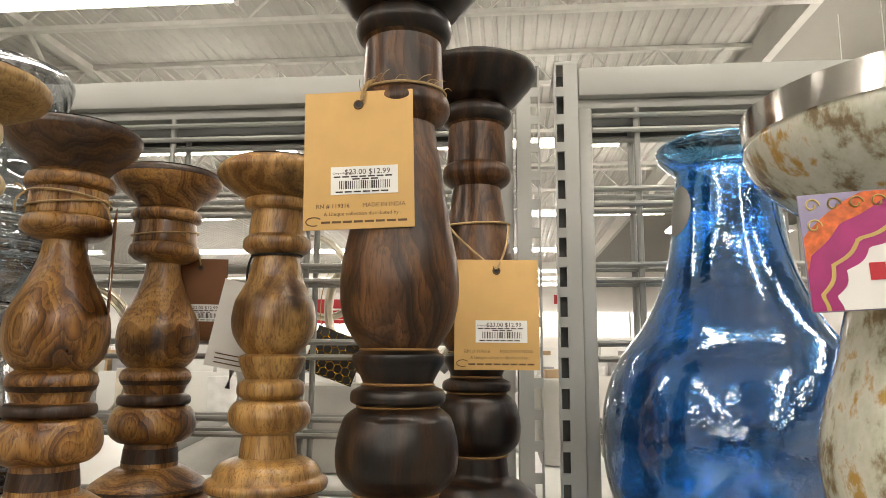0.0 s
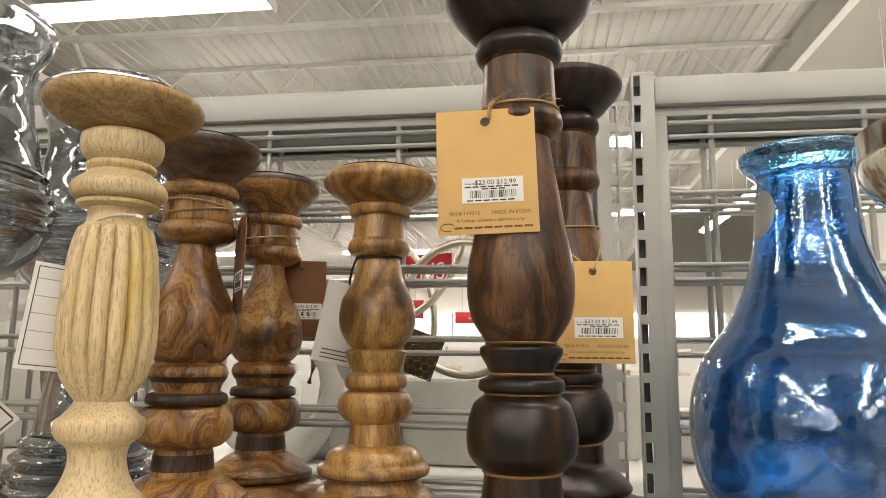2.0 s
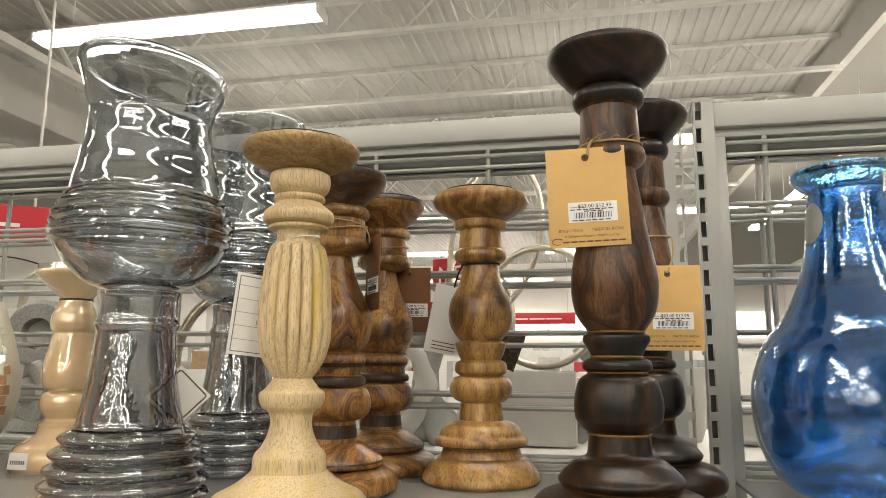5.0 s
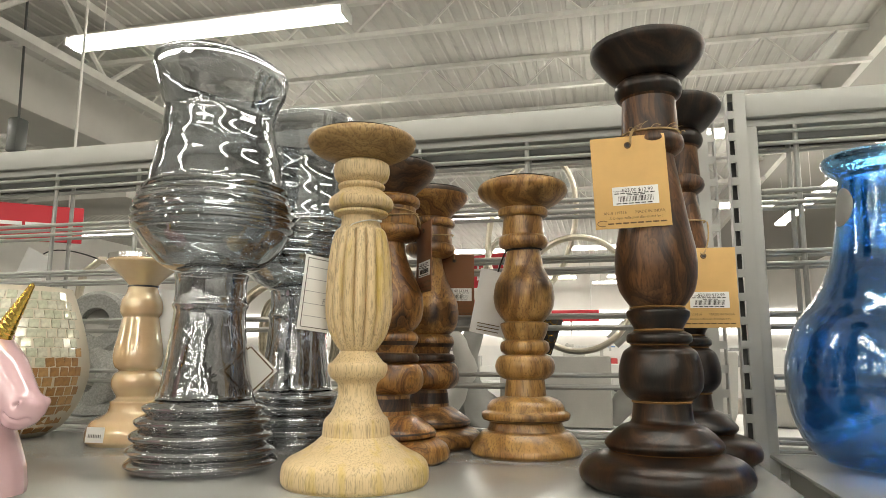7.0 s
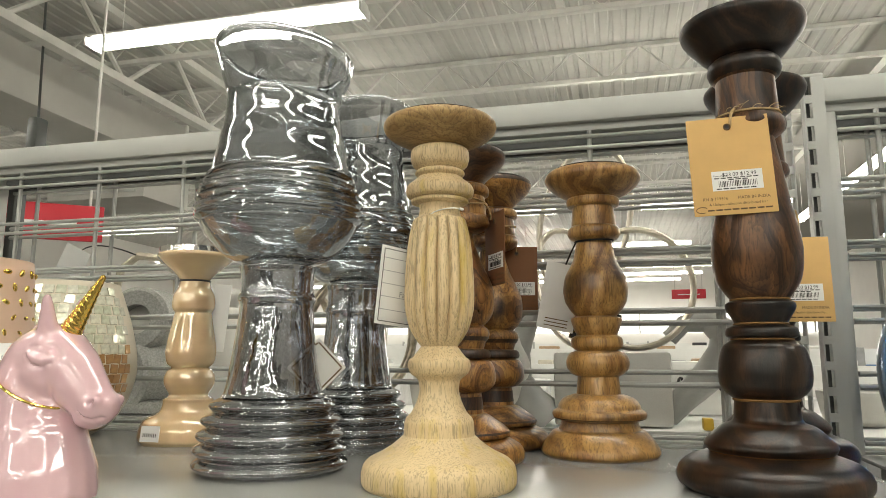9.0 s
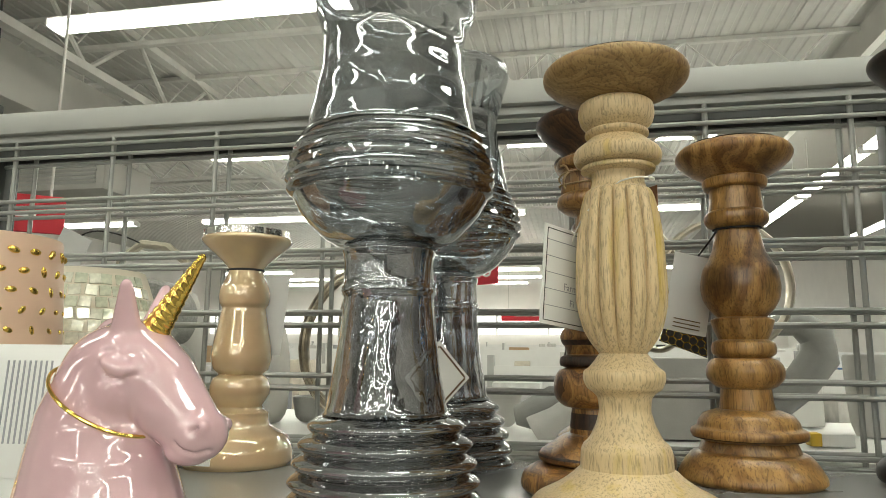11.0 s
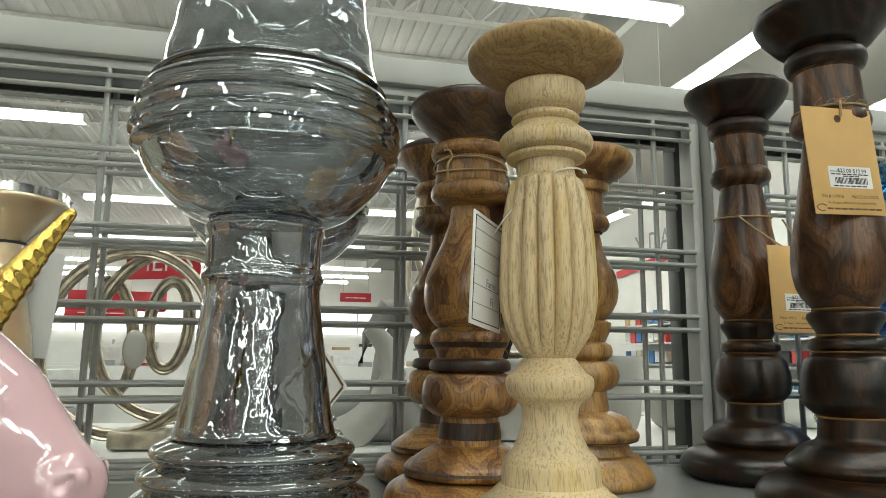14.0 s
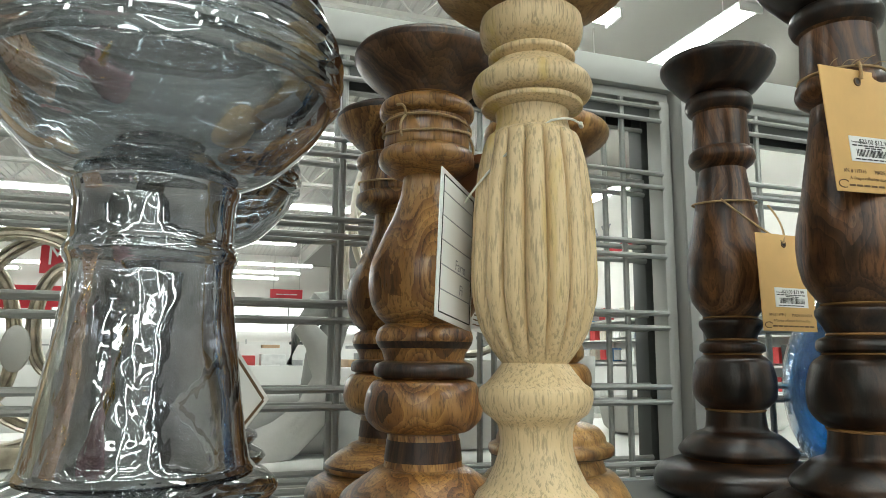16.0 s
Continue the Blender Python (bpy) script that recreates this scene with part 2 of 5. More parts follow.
GREYCER = paint("soft_grey_ceramic", (0.33, 0.33, 0.31), 0.5, vary=0.1, scale=25, bumps=0.3)
BLUSH = paint("blush_ceramic", (0.78, 0.55, 0.40), 0.4, vary=0.03)
BOARD = paint("white_laminate", (0.76, 0.76, 0.73), 0.4, vary=0.03)
RED = paint("red_sign", (0.52, 0.02, 0.035), 0.5, vary=0.03)
WHITE_SIGN = paint("white_lettering", (0.85, 0.85, 0.83), 0.5, bumps=0)
GREY_SIGN = paint("grey_lettering", (0.33, 0.34, 0.36), 0.5, bumps=0)
WALL = paint("store_wall_paint", (0.84, 0.825, 0.78), 0.7, vary=0.03, scale=2)
# dark tone for the unseen south wall, cuts fill and darkens reflections
SOUTH = paint("unseen_dark_wall", (0.16, 0.145, 0.125), 0.7, vary=0.2, scale=1.5)
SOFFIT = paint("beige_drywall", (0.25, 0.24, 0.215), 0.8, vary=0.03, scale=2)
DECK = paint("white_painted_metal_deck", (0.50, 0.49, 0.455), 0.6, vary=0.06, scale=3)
TRUSS = paint("white_painted_truss", (0.60, 0.59, 0.55), 0.6, vary=0.08, scale=6)
FLOOR_MAT = paint("polished_store_tile", (0.15, 0.142, 0.128), 0.25, vary=0.06, scale=3)
TUBE = emitter("fluorescent_tube", (1.0, 0.955, 0.86), LAMP_POWER)
# added glow for the back wall band, brightens the far background
LIT = emitter("glowing_band_face", (1.0, 0.97, 0.92), 2.2)
HOUSING = paint("white_lamp_housing", (0.8, 0.8, 0.78), 0.5, vary=0.02)


# ---- mesh helpers ----
def link(name, bm, mat, smooth=True):
    me = bpy.data.meshes.new(name)
    bmesh.ops.recalc_face_normals(bm, faces=bm.faces)
    bm.to_mesh(me)
    bm.free()
    for mm in (mat if isinstance(mat, (list, tuple)) else [mat]):
        me.materials.append(mm)
    if smooth:
        for p in me.polygons:
            p.use_smooth = True
        me.set_sharp_from_angle(angle=radians(32))
    return new(name, me)


def part(name, bm, mat, parent, label="", smooth=True):
    ob = link(name, bm, mat, smooth)
    ob.parent = parent
    if label:
        tagged(ob, label)
    return ob


def thing(name, at, label, category, group="", turn=0.0):
    e = new(name)
    e.empty_display_size = 0.05
    e.matrix_basis = pose(*at, 0, 0, turn)
    return tagged(e, label, category, group)


def setting(name, bm, mat, label="", smooth=False):
    return tagged(link(name, bm, mat, smooth), label, kind="structure")


def box(size, at=(0, 0, 0), bevel=0.0, bm=None, m=None):
    bm = bm or bmesh.new()
    got = bmesh.ops.create_cube(bm, size=1.0, matrix=Matrix.Translation(at) @ (m or Matrix()) @ Matrix.Diagonal((*size, 1)))
    if bevel:
        edges = {e for v in got["verts"] for e in v.link_edges}
        bmesh.ops.bevel(bm, geom=list(edges), offset=bevel, segments=2, affect="EDGES", profile=0.5)
    return bm


def rod(a, b, r, bm=None, seg=8):
    bm = bm or bmesh.new()
    a, b = Vector(a), Vector(b)
    d = b - a
    m = Matrix.Translation((a + b) / 2) @ d.to_track_quat("Z", "Y").to_matrix().to_4x4()
    bmesh.ops.create_cone(bm, cap_ends=True, segments=seg, radius1=r, radius2=r, depth=d.length, matrix=m)
    return bm


def sweep(points, r, bm=None, seg=8, closed=False, flat=1.0, up=(0, 0, 1)):
    """A tube along a line of points; r may be a number or a function of 0..1; flat squashes it across up."""
    bm = bm or bmesh.new()
    pts = [Vector(p) for p in points]
    n = len(pts)
    rings = []
    for i, p in enumerate(pts):
        a = pts[(i - 1) % n] if closed or i else pts[0]
        c = pts[(i + 1) % n] if closed or i < n - 1 else pts[-1]
        d = (c - a).normalized()
        u = Vector(up)
        s = d.cross(u)
        s = s.normalized() if s.length > 1e-4 else d.orthogonal().normalized()
        w = s.cross(d).normalized()
        rr = r(i / max(1, n - 1)) if callable(r) else r
        rings.append([bm.verts.new(p + rr * (math.cos(k * math.tau / seg) * s + flat * math.sin(k * math.tau / seg) * w)) for k in range(seg)])
    for i in range(n if closed else n - 1):
        a, c = rings[i], rings[(i + 1) % n]
        for k in range(seg):
            bm.faces.new((a[k], a[(k + 1) % seg], c[(k + 1) % seg], c[k]))
    if not closed:
        bm.faces.new(rings[0][::-1])
        bm.faces.new(rings[-1])
    return bm


def smooth_profile(prof, steps=3):
    """A rounded line through the (radius, height) pairs; it keeps the corners where a pair is given twice."""
    out = []
    n = len(prof)
    for i in range(n - 1):
        p1, p2 = prof[i], prof[i + 1]
        if p1 == p2:
            continue
        p0 = prof[i - 1] if i and prof[i - 1] != p1 else p1
        p3 = prof[i + 2] if i + 2 < n and prof[i + 2] != p2 else p2
        for s in range(steps):
            t = s / steps
            q = []
            for a, b, c, d in zip(p0, p1, p2, p3):
                m1, m2 = 0.36 * (c - a), 0.36 * (d - b)
                q.append(b * (2 * t ** 3 - 3 * t * t + 1) + m1 * (t ** 3 - 2 * t * t + t) + c * (3 * t * t - 2 * t ** 3) + m2 * (t ** 3 - t * t))
            out.append((max(0.0005, q[0]), q[1]))
    out.append(prof[-1])
    return out


def lathe(prof, seg=72, caps=True, flute=None, bm=None, closed=False):
    """Turn (radius, height) pairs about z; flute(angle, height) scales the radius."""
    bm = bm or bmesh.new()
    rings = []
    for r, z in prof:
        ring = []
        for k in range(seg):
            a = math.tau * k / seg
            f = flute(a, z) if flute else 1.0
            ring.append(bm.verts.new((r * f * math.cos(a), r * f * math.sin(a), z)))
        rings.append(ring)
    pairs = list(zip(rings, rings[1:]))
    if closed:
        pairs.append((rings[-1], rings[0]))
    for a, c in pairs:
        for k in range(seg):
            bm.faces.new((a[k], a[(k + 1) % seg], c[(k + 1) % seg], c[k]))
    if caps and not closed:
        bm.faces.new(rings[0][::-1])
        bm.faces.new(rings[-1])
    return bm


def text_mesh(name, body, size, mat, parent, m, align="LEFT"):
    cu = bpy.data.curves.new(name, "FONT")
    cu.body, cu.size, cu.align_x, cu.extrude = body, size, align, 0.00004
    cu.resolution_u = 2
    tmp = bpy.data.objects.new(name, cu)
    scene.collection.objects.link(tmp)
    me = bpy.data.meshes.new_from_object(tmp.evaluated_get(bpy.context.evaluated_depsgraph_get()))
    bpy.data.objects.remove(tmp)
    me.materials.clear()
    me.materials.append(mat)
    ob = new(name, me)
    ob.parent = parent
    ob.matrix_basis = m
    return ob


# ---- the store around: floor, walls, ceiling ----
X0, X1, Y0, Y1, CEIL = -16.0, 7.2, -27.0, 27.0, 5.2
setting("floor", box((X1 - X0, Y1 - Y0, 0.2), ((X0 + X1) / 2, (Y0 + Y1) / 2, -0.1)), FLOOR_MAT, "pale polished store floor")
setting("wall_north", box((X1 - X0, 0.2, 5.6), ((X0 + X1) / 2, Y1 + 0.1, 2.8)), WALL, "plain off-white back wall of the store")
# unseen wall behind the camera, dark to hold back front light
setting("wall_south", box((X1 - X0, 0.2, 5.6), ((X0 + X1) / 2, Y0 - 0.1, 2.8)), SOUTH, "unseen closing wall, kept dark grey-brown to dim reflections and front fill")
setting("wall_east", box((0.2, Y1 - Y0, 5.6), (X1 + 0.1, (Y0 + Y1) / 2, 2.8)), WALL, "plain off-white side wall of the store")
setting("wall_west", box((0.2, Y1 - Y0, 5.6), (X0 - 0.1, (Y0 + Y1) / 2, 2.8)), WALL, "plain off-white side wall of the store")


def deck():
    bm = bmesh.new()
    x, pts = X0, []
    while x < 3.0:
        pts += [(x, CEIL), (x + 0.085, CEIL), (x + 0.10, CEIL + 0.015), (x + 0.135, CEIL + 0.015)]
        x += 0.15
    lo = [bm.verts.new((px, Y0, pz)) for px, pz in pts]
    hi = [bm.verts.new((px, Y1, pz)) for px, pz in pts]
    for i in range(len(pts) - 1):
        bm.faces.new((lo[i], lo[i + 1], hi[i + 1], hi[i]))
    box((3.2 - X0, Y1 - Y0, 0.1), ((3.2 + X0) / 2, (Y0 + Y1) / 2, CEIL + 0.12), bm=bm)
    return bm


setting("ceiling", deck(), DECK, "white corrugated metal roof deck")
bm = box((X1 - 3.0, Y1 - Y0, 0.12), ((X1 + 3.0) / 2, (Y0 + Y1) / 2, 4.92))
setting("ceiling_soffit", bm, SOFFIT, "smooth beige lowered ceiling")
setting("wall_bulkhead", box((0.1, Y1 - Y0, 0.42), (2.95, (Y0 + Y1) / 2, 5.07)), DECK, "beige bulkhead between the two ceilings")


def joist(y):
    """A bar joist across the store: chords, and a zigzag web."""
    t = thing("roof_joist", (0, y, 0), "white-painted open-web steel roof joist under the deck", "roof joist", "roof joists")
    for z in (CEIL - 0.03, CEIL - 0.42):
        part("chord", box((2.9 - X0, 0.07, 0.05), ((2.9 + X0) / 2, 0, z)), TRUSS, t, smooth=False)
    x, up = -11.0, True
    while x < 2.6:
        a = (x, 0, CEIL - 0.03 if up else CEIL - 0.42)
        c = (x + 0.4, 0, CEIL - 0.42 if up else CEIL - 0.03)
        part("web_bar", rod(a, c, 0.013, seg=5), TRUSS, t)
        x, up = x + 0.4, not up
    return t


for y in (2.6, 4.4, 6.2, 8.0, 9.8, 11.6, 13.4, 15.2):
    joist(y)


def girder(x):
    t = thing("roof_girder", (x, 0, 0), "white-painted steel roof truss girder", "roof truss", "roof girders")
    for z in (CEIL - 0.05, CEIL - 0.75):
        part("chord", box((0.12, 18, 0.09), (0, 9.0, z)), TRUSS, t, smooth=False)
    y, up = 0.4, True
    while y < 17.5:
        part("web_bar", rod((0, y, CEIL - 0.05 if up else CEIL - 0.75), (0, y + 0.8, CEIL - 0.75 if up else CEIL - 0.05), 0.03, seg=6), TRUSS, t)
        y, up = y + 0.8, not up


girder(-5.4)


# ---- strip lamps ----
def strip_lamp(x, y, z, length=2.44, along_x=True):
    t = thing("strip_lamp", (x, y, z), "bare fluorescent strip lamp in a white housing, lit", "ceiling lamp", "ceiling strip lamps", 0 if along_x else 90)
    part("housing", box((length, 0.12, 0.045), (0, 0, 0.062), 0.006), HOUSING, t)
    line = [(0.098 * math.cos(a), 0.036 - 0.055 * math.sin(a)) for a in np.linspace(0, math.pi, 9)]
    bm = bmesh.new()
    ends = [[bm.verts.new((sx * (length / 2 - 0.02), y, z)) for y, z in line] for sx in (-1, 1)]
    for i in range(8):
        bm.faces.new((ends[0][i], ends[0][i + 1], ends[1][i + 1], ends[1][i]))
    for e in ends:
        bm.faces.new(e)
    bm.faces.new((ends[0][0], ends[0][-1], ends[1][-1], ends[1][0]))
    part("diffuser", bm, TUBE, t, "glowing white wrap-around diffuser")
    for dx in (-length / 2 + 0.01, length / 2 - 0.01):
        part("end_cap", box((0.02, 0.205, 0.075), (dx, 0, 0.02), 0.004), HOUSING, t)
    for dx in (-length * 0.38, length * 0.38):
        part("hanger", rod((dx, 0, 0.08), (dx, 0, CEIL - z - 0.03 if x < 3 else 4.86 - z), 0.004), TRUSS, t)
    return t


LZ = 4.0
for y in (6.0, 9.0, 12.0, 15.0):
    strip_lamp(5.5, y, LZ, along_x=False)
# extra row outside the regular spacing, added to brighten the back wall
for x in (-9.0, -5.6, -2.2, 1.2):
    strip_lamp(x, 22.4, LZ)
strip_lamp(-3.14, 4.36, LZ)
for row_y, first in ((8.0, -11.6), (12.1, -10.2), (16.3, -11.4), (20.4, -10.4), (24.2, -11.0)):
    x = first
    while x < 2.4:
        strip_lamp(x, row_y, LZ)
        x += 3.9
for x, y in ((-7.4, 4.36), (1.19, 4.28), (-4.6, 0.2), (0.3, 0.2)):
    strip_lamp(x, y, LZ)
for k in range(9):
    for x in (-2.7, 1.7):
        strip_lamp(x, -2.6 - 2.6 * k, LZ, along_x=False)
for y in (-3.6, -7.6, -11.6, -15.6, -19.6, -23.6):
    for x in (-9.4, -5.5, -0.5):
        strip_lamp(x, y, LZ)
for y in (5.0, 7.6, 10.2, 12.8, 0.5, -2.6, -6.0, -9.4, -12.8):
    strip_lamp(3.25, y, LZ, along_x=False)

# ---- duct, diffuser and the hanging camera box ----
t = thing("air_duct", (-6.6, 6.0, 4.1), "large white sheet-metal air duct under the roof", "air duct")
part("duct_body", box((0.9, 4.4, 0.62), (0, 0, 0.31), 0.02), DECK, t)
part("duct_flange", box((0.96, 0.06, 0.68), (0, 2.2, 0.31), 0.01), TRUSS, t)
part("hanger", rod((0, 1.4, 0.6), (0, 1.4, 1.1), 0.01), TRUSS, t)
t = thing("air_diffuser", (-7.2, 8.2, 3.6), "white boxed air diffuser with grey louvred sides", "air diffuser")
part("diffuser_box", box((1.6, 1.0, 0.42), (0, 0, 0.21), 0.01), DECK, t)
for i in range(5):
    part("louvre", box((1.36, 0.02, 0.03), (0, -0.51, 0.09 + 0.055 * i)), STEEL, t)
part("hanger", rod((0, 0, 0.4), (0, 0, 1.6), 0.02), TRUSS, t)
t = thing("speaker_box", (-5.55, 5.05, 3.55), "small dark grey box hanging from the roof on a bracket", "loudspeaker")
part("case", box((0.12, 0.14, 0.34), (0, 0, 0), 0.02), STEEL_DARK, t)
part("bracket", rod((0, 0, 0.16), (-0.05, 0, 1.66), 0.012), STEEL_DARK, t)


# ---- the shelf bay ----
def shelf(name, x0, x1):
    t = thing(name, ((x0 + x1) / 2, 0.13, SHELF), "pale grey enamelled steel shelf with a folded front edge", "shelf", "shelves of the bay")
    w = x1 - x0
    part("shelf_top", box((w, 0.445, 0.004), (0, 0.2225, -0.002), 0.0015), SHELF_MAT, t)
    part("front_edge", box((w, 0.003, 0.035), (0, 0.0015, -0.0225), 0.001), SHELF_MAT, t)
    part("price_rail", box((w, 0.006, 0.03), (0, -0.0035, -0.022), 0.001), BOARD, t)
    for sx in (-w / 2 + 0.02, w / 2 - 0.02):
        part("bracket", box((0.012, 0.42, 0.03), (sx, 0.22, -0.020), 0.002), STEEL, t)
    return t


shelf("shelf", -1.070, 0.036)
shelf("shelf", 0.060, 1.20)
t = thing("back_shelf", (-0.05, 0.655, SHELF), "white steel shelf on the far side of the wire grid", "shelf", "shelves of the bay")
part("shelf_top", box((2.5, 0.46, 0.004), (0, 0.23, -0.004), 0.001), BOARD, t)
part("front_edge", box((2.5, 0.003, 0.03), (0, 0.461, -0.02)), BOARD, t)


def upright(x, y, flip):
    """A slotted steel upright; its wide strip is on the outer side (flip: -1 left, 1 right), a row of open slots and a thin lip on the inner."""
    t = thing("upright_post", (x, y, 0), "grey slotted steel upright of the shelving", "shelf post", "uprights of the shelving")
    top = 1.757
    part("web", box((0.003, 0.062, top), (flip * 0.0085, 0.033, top / 2)), STEEL, t, smooth=False)
    part("outer_strip", box((0.0125, 0.003, top), (flip * 0.0037, 0, top / 2)), STEEL, t, smooth=False)
    part("lip", box((0.0016, 0.014, top), (flip * -0.0096, 0.0055, top / 2)), STEEL, t, smooth=False)
    if flip > 0:
        part("channel", box((0.0085, 0.002, top - 0.004), (-0.0052, 0.016, top / 2 - 0.002)), STEEL_DARK, t, smooth=False)
    part("cap", box((0.0215, 0.064, 0.004), (0, 0.031, top + 0.002), 0.001), STEEL, t)
    z = 1.25
    while z < top:
        part("slot_bridge", box((0.0072, 0.003, 0.0085), (flip * -0.0058, 0, z)), STEEL, t, smooth=False)
        z += 0.0254
    return t


upright(0.0180, 0.588, -1)
upright(0.0521, 0.588, 1)
upright(-1.060, 0.588, -1)
upright(-1.095, 0.588, 1)
upright(1.22, 0.588, -1)


def grid_panel(name, x0, x1, y, first, light):
    """A framed panel of wire grid: box rails, stiles, doubled level wires and single upright wires."""
    t = thing(name, (0, y, 0), "grey wire grid panel in a steel box frame behind the goods", "wire grid", "grid panels")
    # front panels take mid-grey stiles, rear panels a darker grey
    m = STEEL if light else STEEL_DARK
    zb = 1.02
    part("top_rail", box((x1 - x0, 0.028, 0.027), ((x0 + x1) / 2, 0.008, 1.7445), 0.002), STEEL, t)
    part("under_rail", box((x1 - x0, 0.018, 0.009), ((x0 + x1) / 2, 0.012, 1.7265), 0.001), STEEL, t)
    # dark strip standing in for the shade under the top rail
    part("shadow_gap", box((x1 - x0, 0.006, 0.012), ((x0 + x1) / 2, 0.020, 1.716)), STEEL_DARK, t)
    part("bottom_rail", box((x1 - x0, 0.02, 0.022), ((x0 + x1) / 2, 0.014, zb), 0.002), STEEL, t)
    for sx in (x0 + 0.006, x1 - 0.006):
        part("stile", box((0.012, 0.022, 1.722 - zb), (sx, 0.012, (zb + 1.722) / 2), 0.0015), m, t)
    z = 1.714
    while z > zb:
        for dz in (0, -0.0135):
            part("level_wire", rod((x0 + 0.012, 0, z + dz), (x1 - 0.012, 0, z + dz), 0.0026), WIRE, t)
        z -= 0.0673
    x = first
    while x < x1 - 0.015:
        if x > x0 + 0.015:
            part("upright_wire", rod((x, 0.005, zb), (x, 0.005, 1.722), 0.0029), WIRE, t)
        x += 0.1345
    return t


grid_panel("wire_grid", -1.042, 0.005, GRID, -0.990, True)
grid_panel("wire_grid", 0.0635, 1.205, GRID, 0.115, True)
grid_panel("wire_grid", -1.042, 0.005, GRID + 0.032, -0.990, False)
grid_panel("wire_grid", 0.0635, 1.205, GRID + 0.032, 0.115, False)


# ---- turned candlesticks ----
def shifted(prof):
    return [(r, z - SHELF) for r, z in prof]


DARK_PROF = shifted([(0.054, 1.369), (0.0615, 1.3735), (0.0632, 1.379), (0.0615, 1.385), (0.0555, 1.3905), (0.0428, 1.3952), (0.0405, 1.3965), (0.0405, 1.3965), (0.0425, 1.3985), (0.0436, 1.4013),
    (0.0409, 1.4054), (0.0315, 1.4137), (0.0245, 1.4165), (0.0226, 1.419), (0.0226, 1.419), (0.0224, 1.4325), (0.0224, 1.4325), (0.0262, 1.4362), (0.0302, 1.442), (0.0313, 1.4505), (0.0305, 1.459), (0.0272, 1.4695), (0.0215, 1.4748), (0.0215, 1.4748),
    (0.0240, 1.4768), (0.0246, 1.4795), (0.0235, 1.4828), (0.0188, 1.4855), (0.0188, 1.4855), (0.0195, 1.4895), (0.0215, 1.493), (0.0236, 1.4967), (0.0236, 1.5005), (0.0205, 1.503), (0.0205, 1.503), (0.0245, 1.5099), (0.0285, 1.517),
    (0.0307, 1.527), (0.0313, 1.5375), (0.0303, 1.5499), (0.0267, 1.5681), (0.0222, 1.5956), (0.0190, 1.6150), (0.0188, 1.6236), (0.0188, 1.6236), (0.0240, 1.6282), (0.0260, 1.6325), (0.0250, 1.638), (0.0224, 1.641), (0.0224, 1.641), (0.0222, 1.6702), (0.0222, 1.6702),
    (0.0250, 1.6735), (0.0267, 1.6785), (0.0255, 1.684), (0.0240, 1.6865), (0.0240, 1.6865), (0.0300, 1.6905), (0.0355, 1.6965), (0.0410, 1.7030), (0.0445, 1.7085), (0.0455, 1.7118), (0.0455, 1.7142), (0.0448, 1.7160), (0.0448, 1.7160), (0.0425, 1.7165)])
BROWN_PROF = shifted([(0.052, 1.369), (0.0575, 1.3725), (0.0580, 1.378), (0.0550, 1.3845), (0.0460, 1.3895), (0.0425, 1.391), (0.0425, 1.391), (0.0445, 1.3925), (0.0452, 1.3955), (0.0430, 1.3990), (0.0360, 1.4040), (0.0270, 1.4099), (0.0218, 1.4118), (0.0218, 1.4118),
    (0.0210, 1.4296), (0.0210, 1.4296), (0.0260, 1.4312), (0.0315, 1.4362), (0.0333, 1.4428), (0.0320, 1.4517), (0.0285, 1.4575), (0.0245, 1.459), (0.0245, 1.459), (0.0275, 1.4605), (0.0282, 1.4635), (0.0270, 1.4670), (0.0238, 1.4690), (0.0238, 1.4690), (0.0240, 1.4740), (0.0262, 1.4775), (0.0278, 1.4816), (0.0262, 1.4865),
    (0.0235, 1.4895), (0.0235, 1.4895), (0.0270, 1.4940), (0.0308, 1.5011), (0.0325, 1.5115), (0.0313, 1.5240), (0.0267, 1.5356), (0.0200, 1.5496), (0.0152, 1.5637), (0.0142, 1.5750), (0.0142, 1.5750), (0.0220, 1.5775), (0.0275, 1.5817), (0.0284, 1.5850), (0.0272, 1.5895), (0.0255, 1.5920), (0.0255, 1.5920),
    (0.0255, 1.6092), (0.0255, 1.6092), (0.0276, 1.6115), (0.0284, 1.6150), (0.0270, 1.6190), (0.0240, 1.6210), (0.0240, 1.6210), (0.0262, 1.6263), (0.0315, 1.6310), (0.0385, 1.6375), (0.0425, 1.6430), (0.0438, 1.6465), (0.0436, 1.6495), (0.0420, 1.6518), (0.0420, 1.6518), (0.0400, 1.6522)])
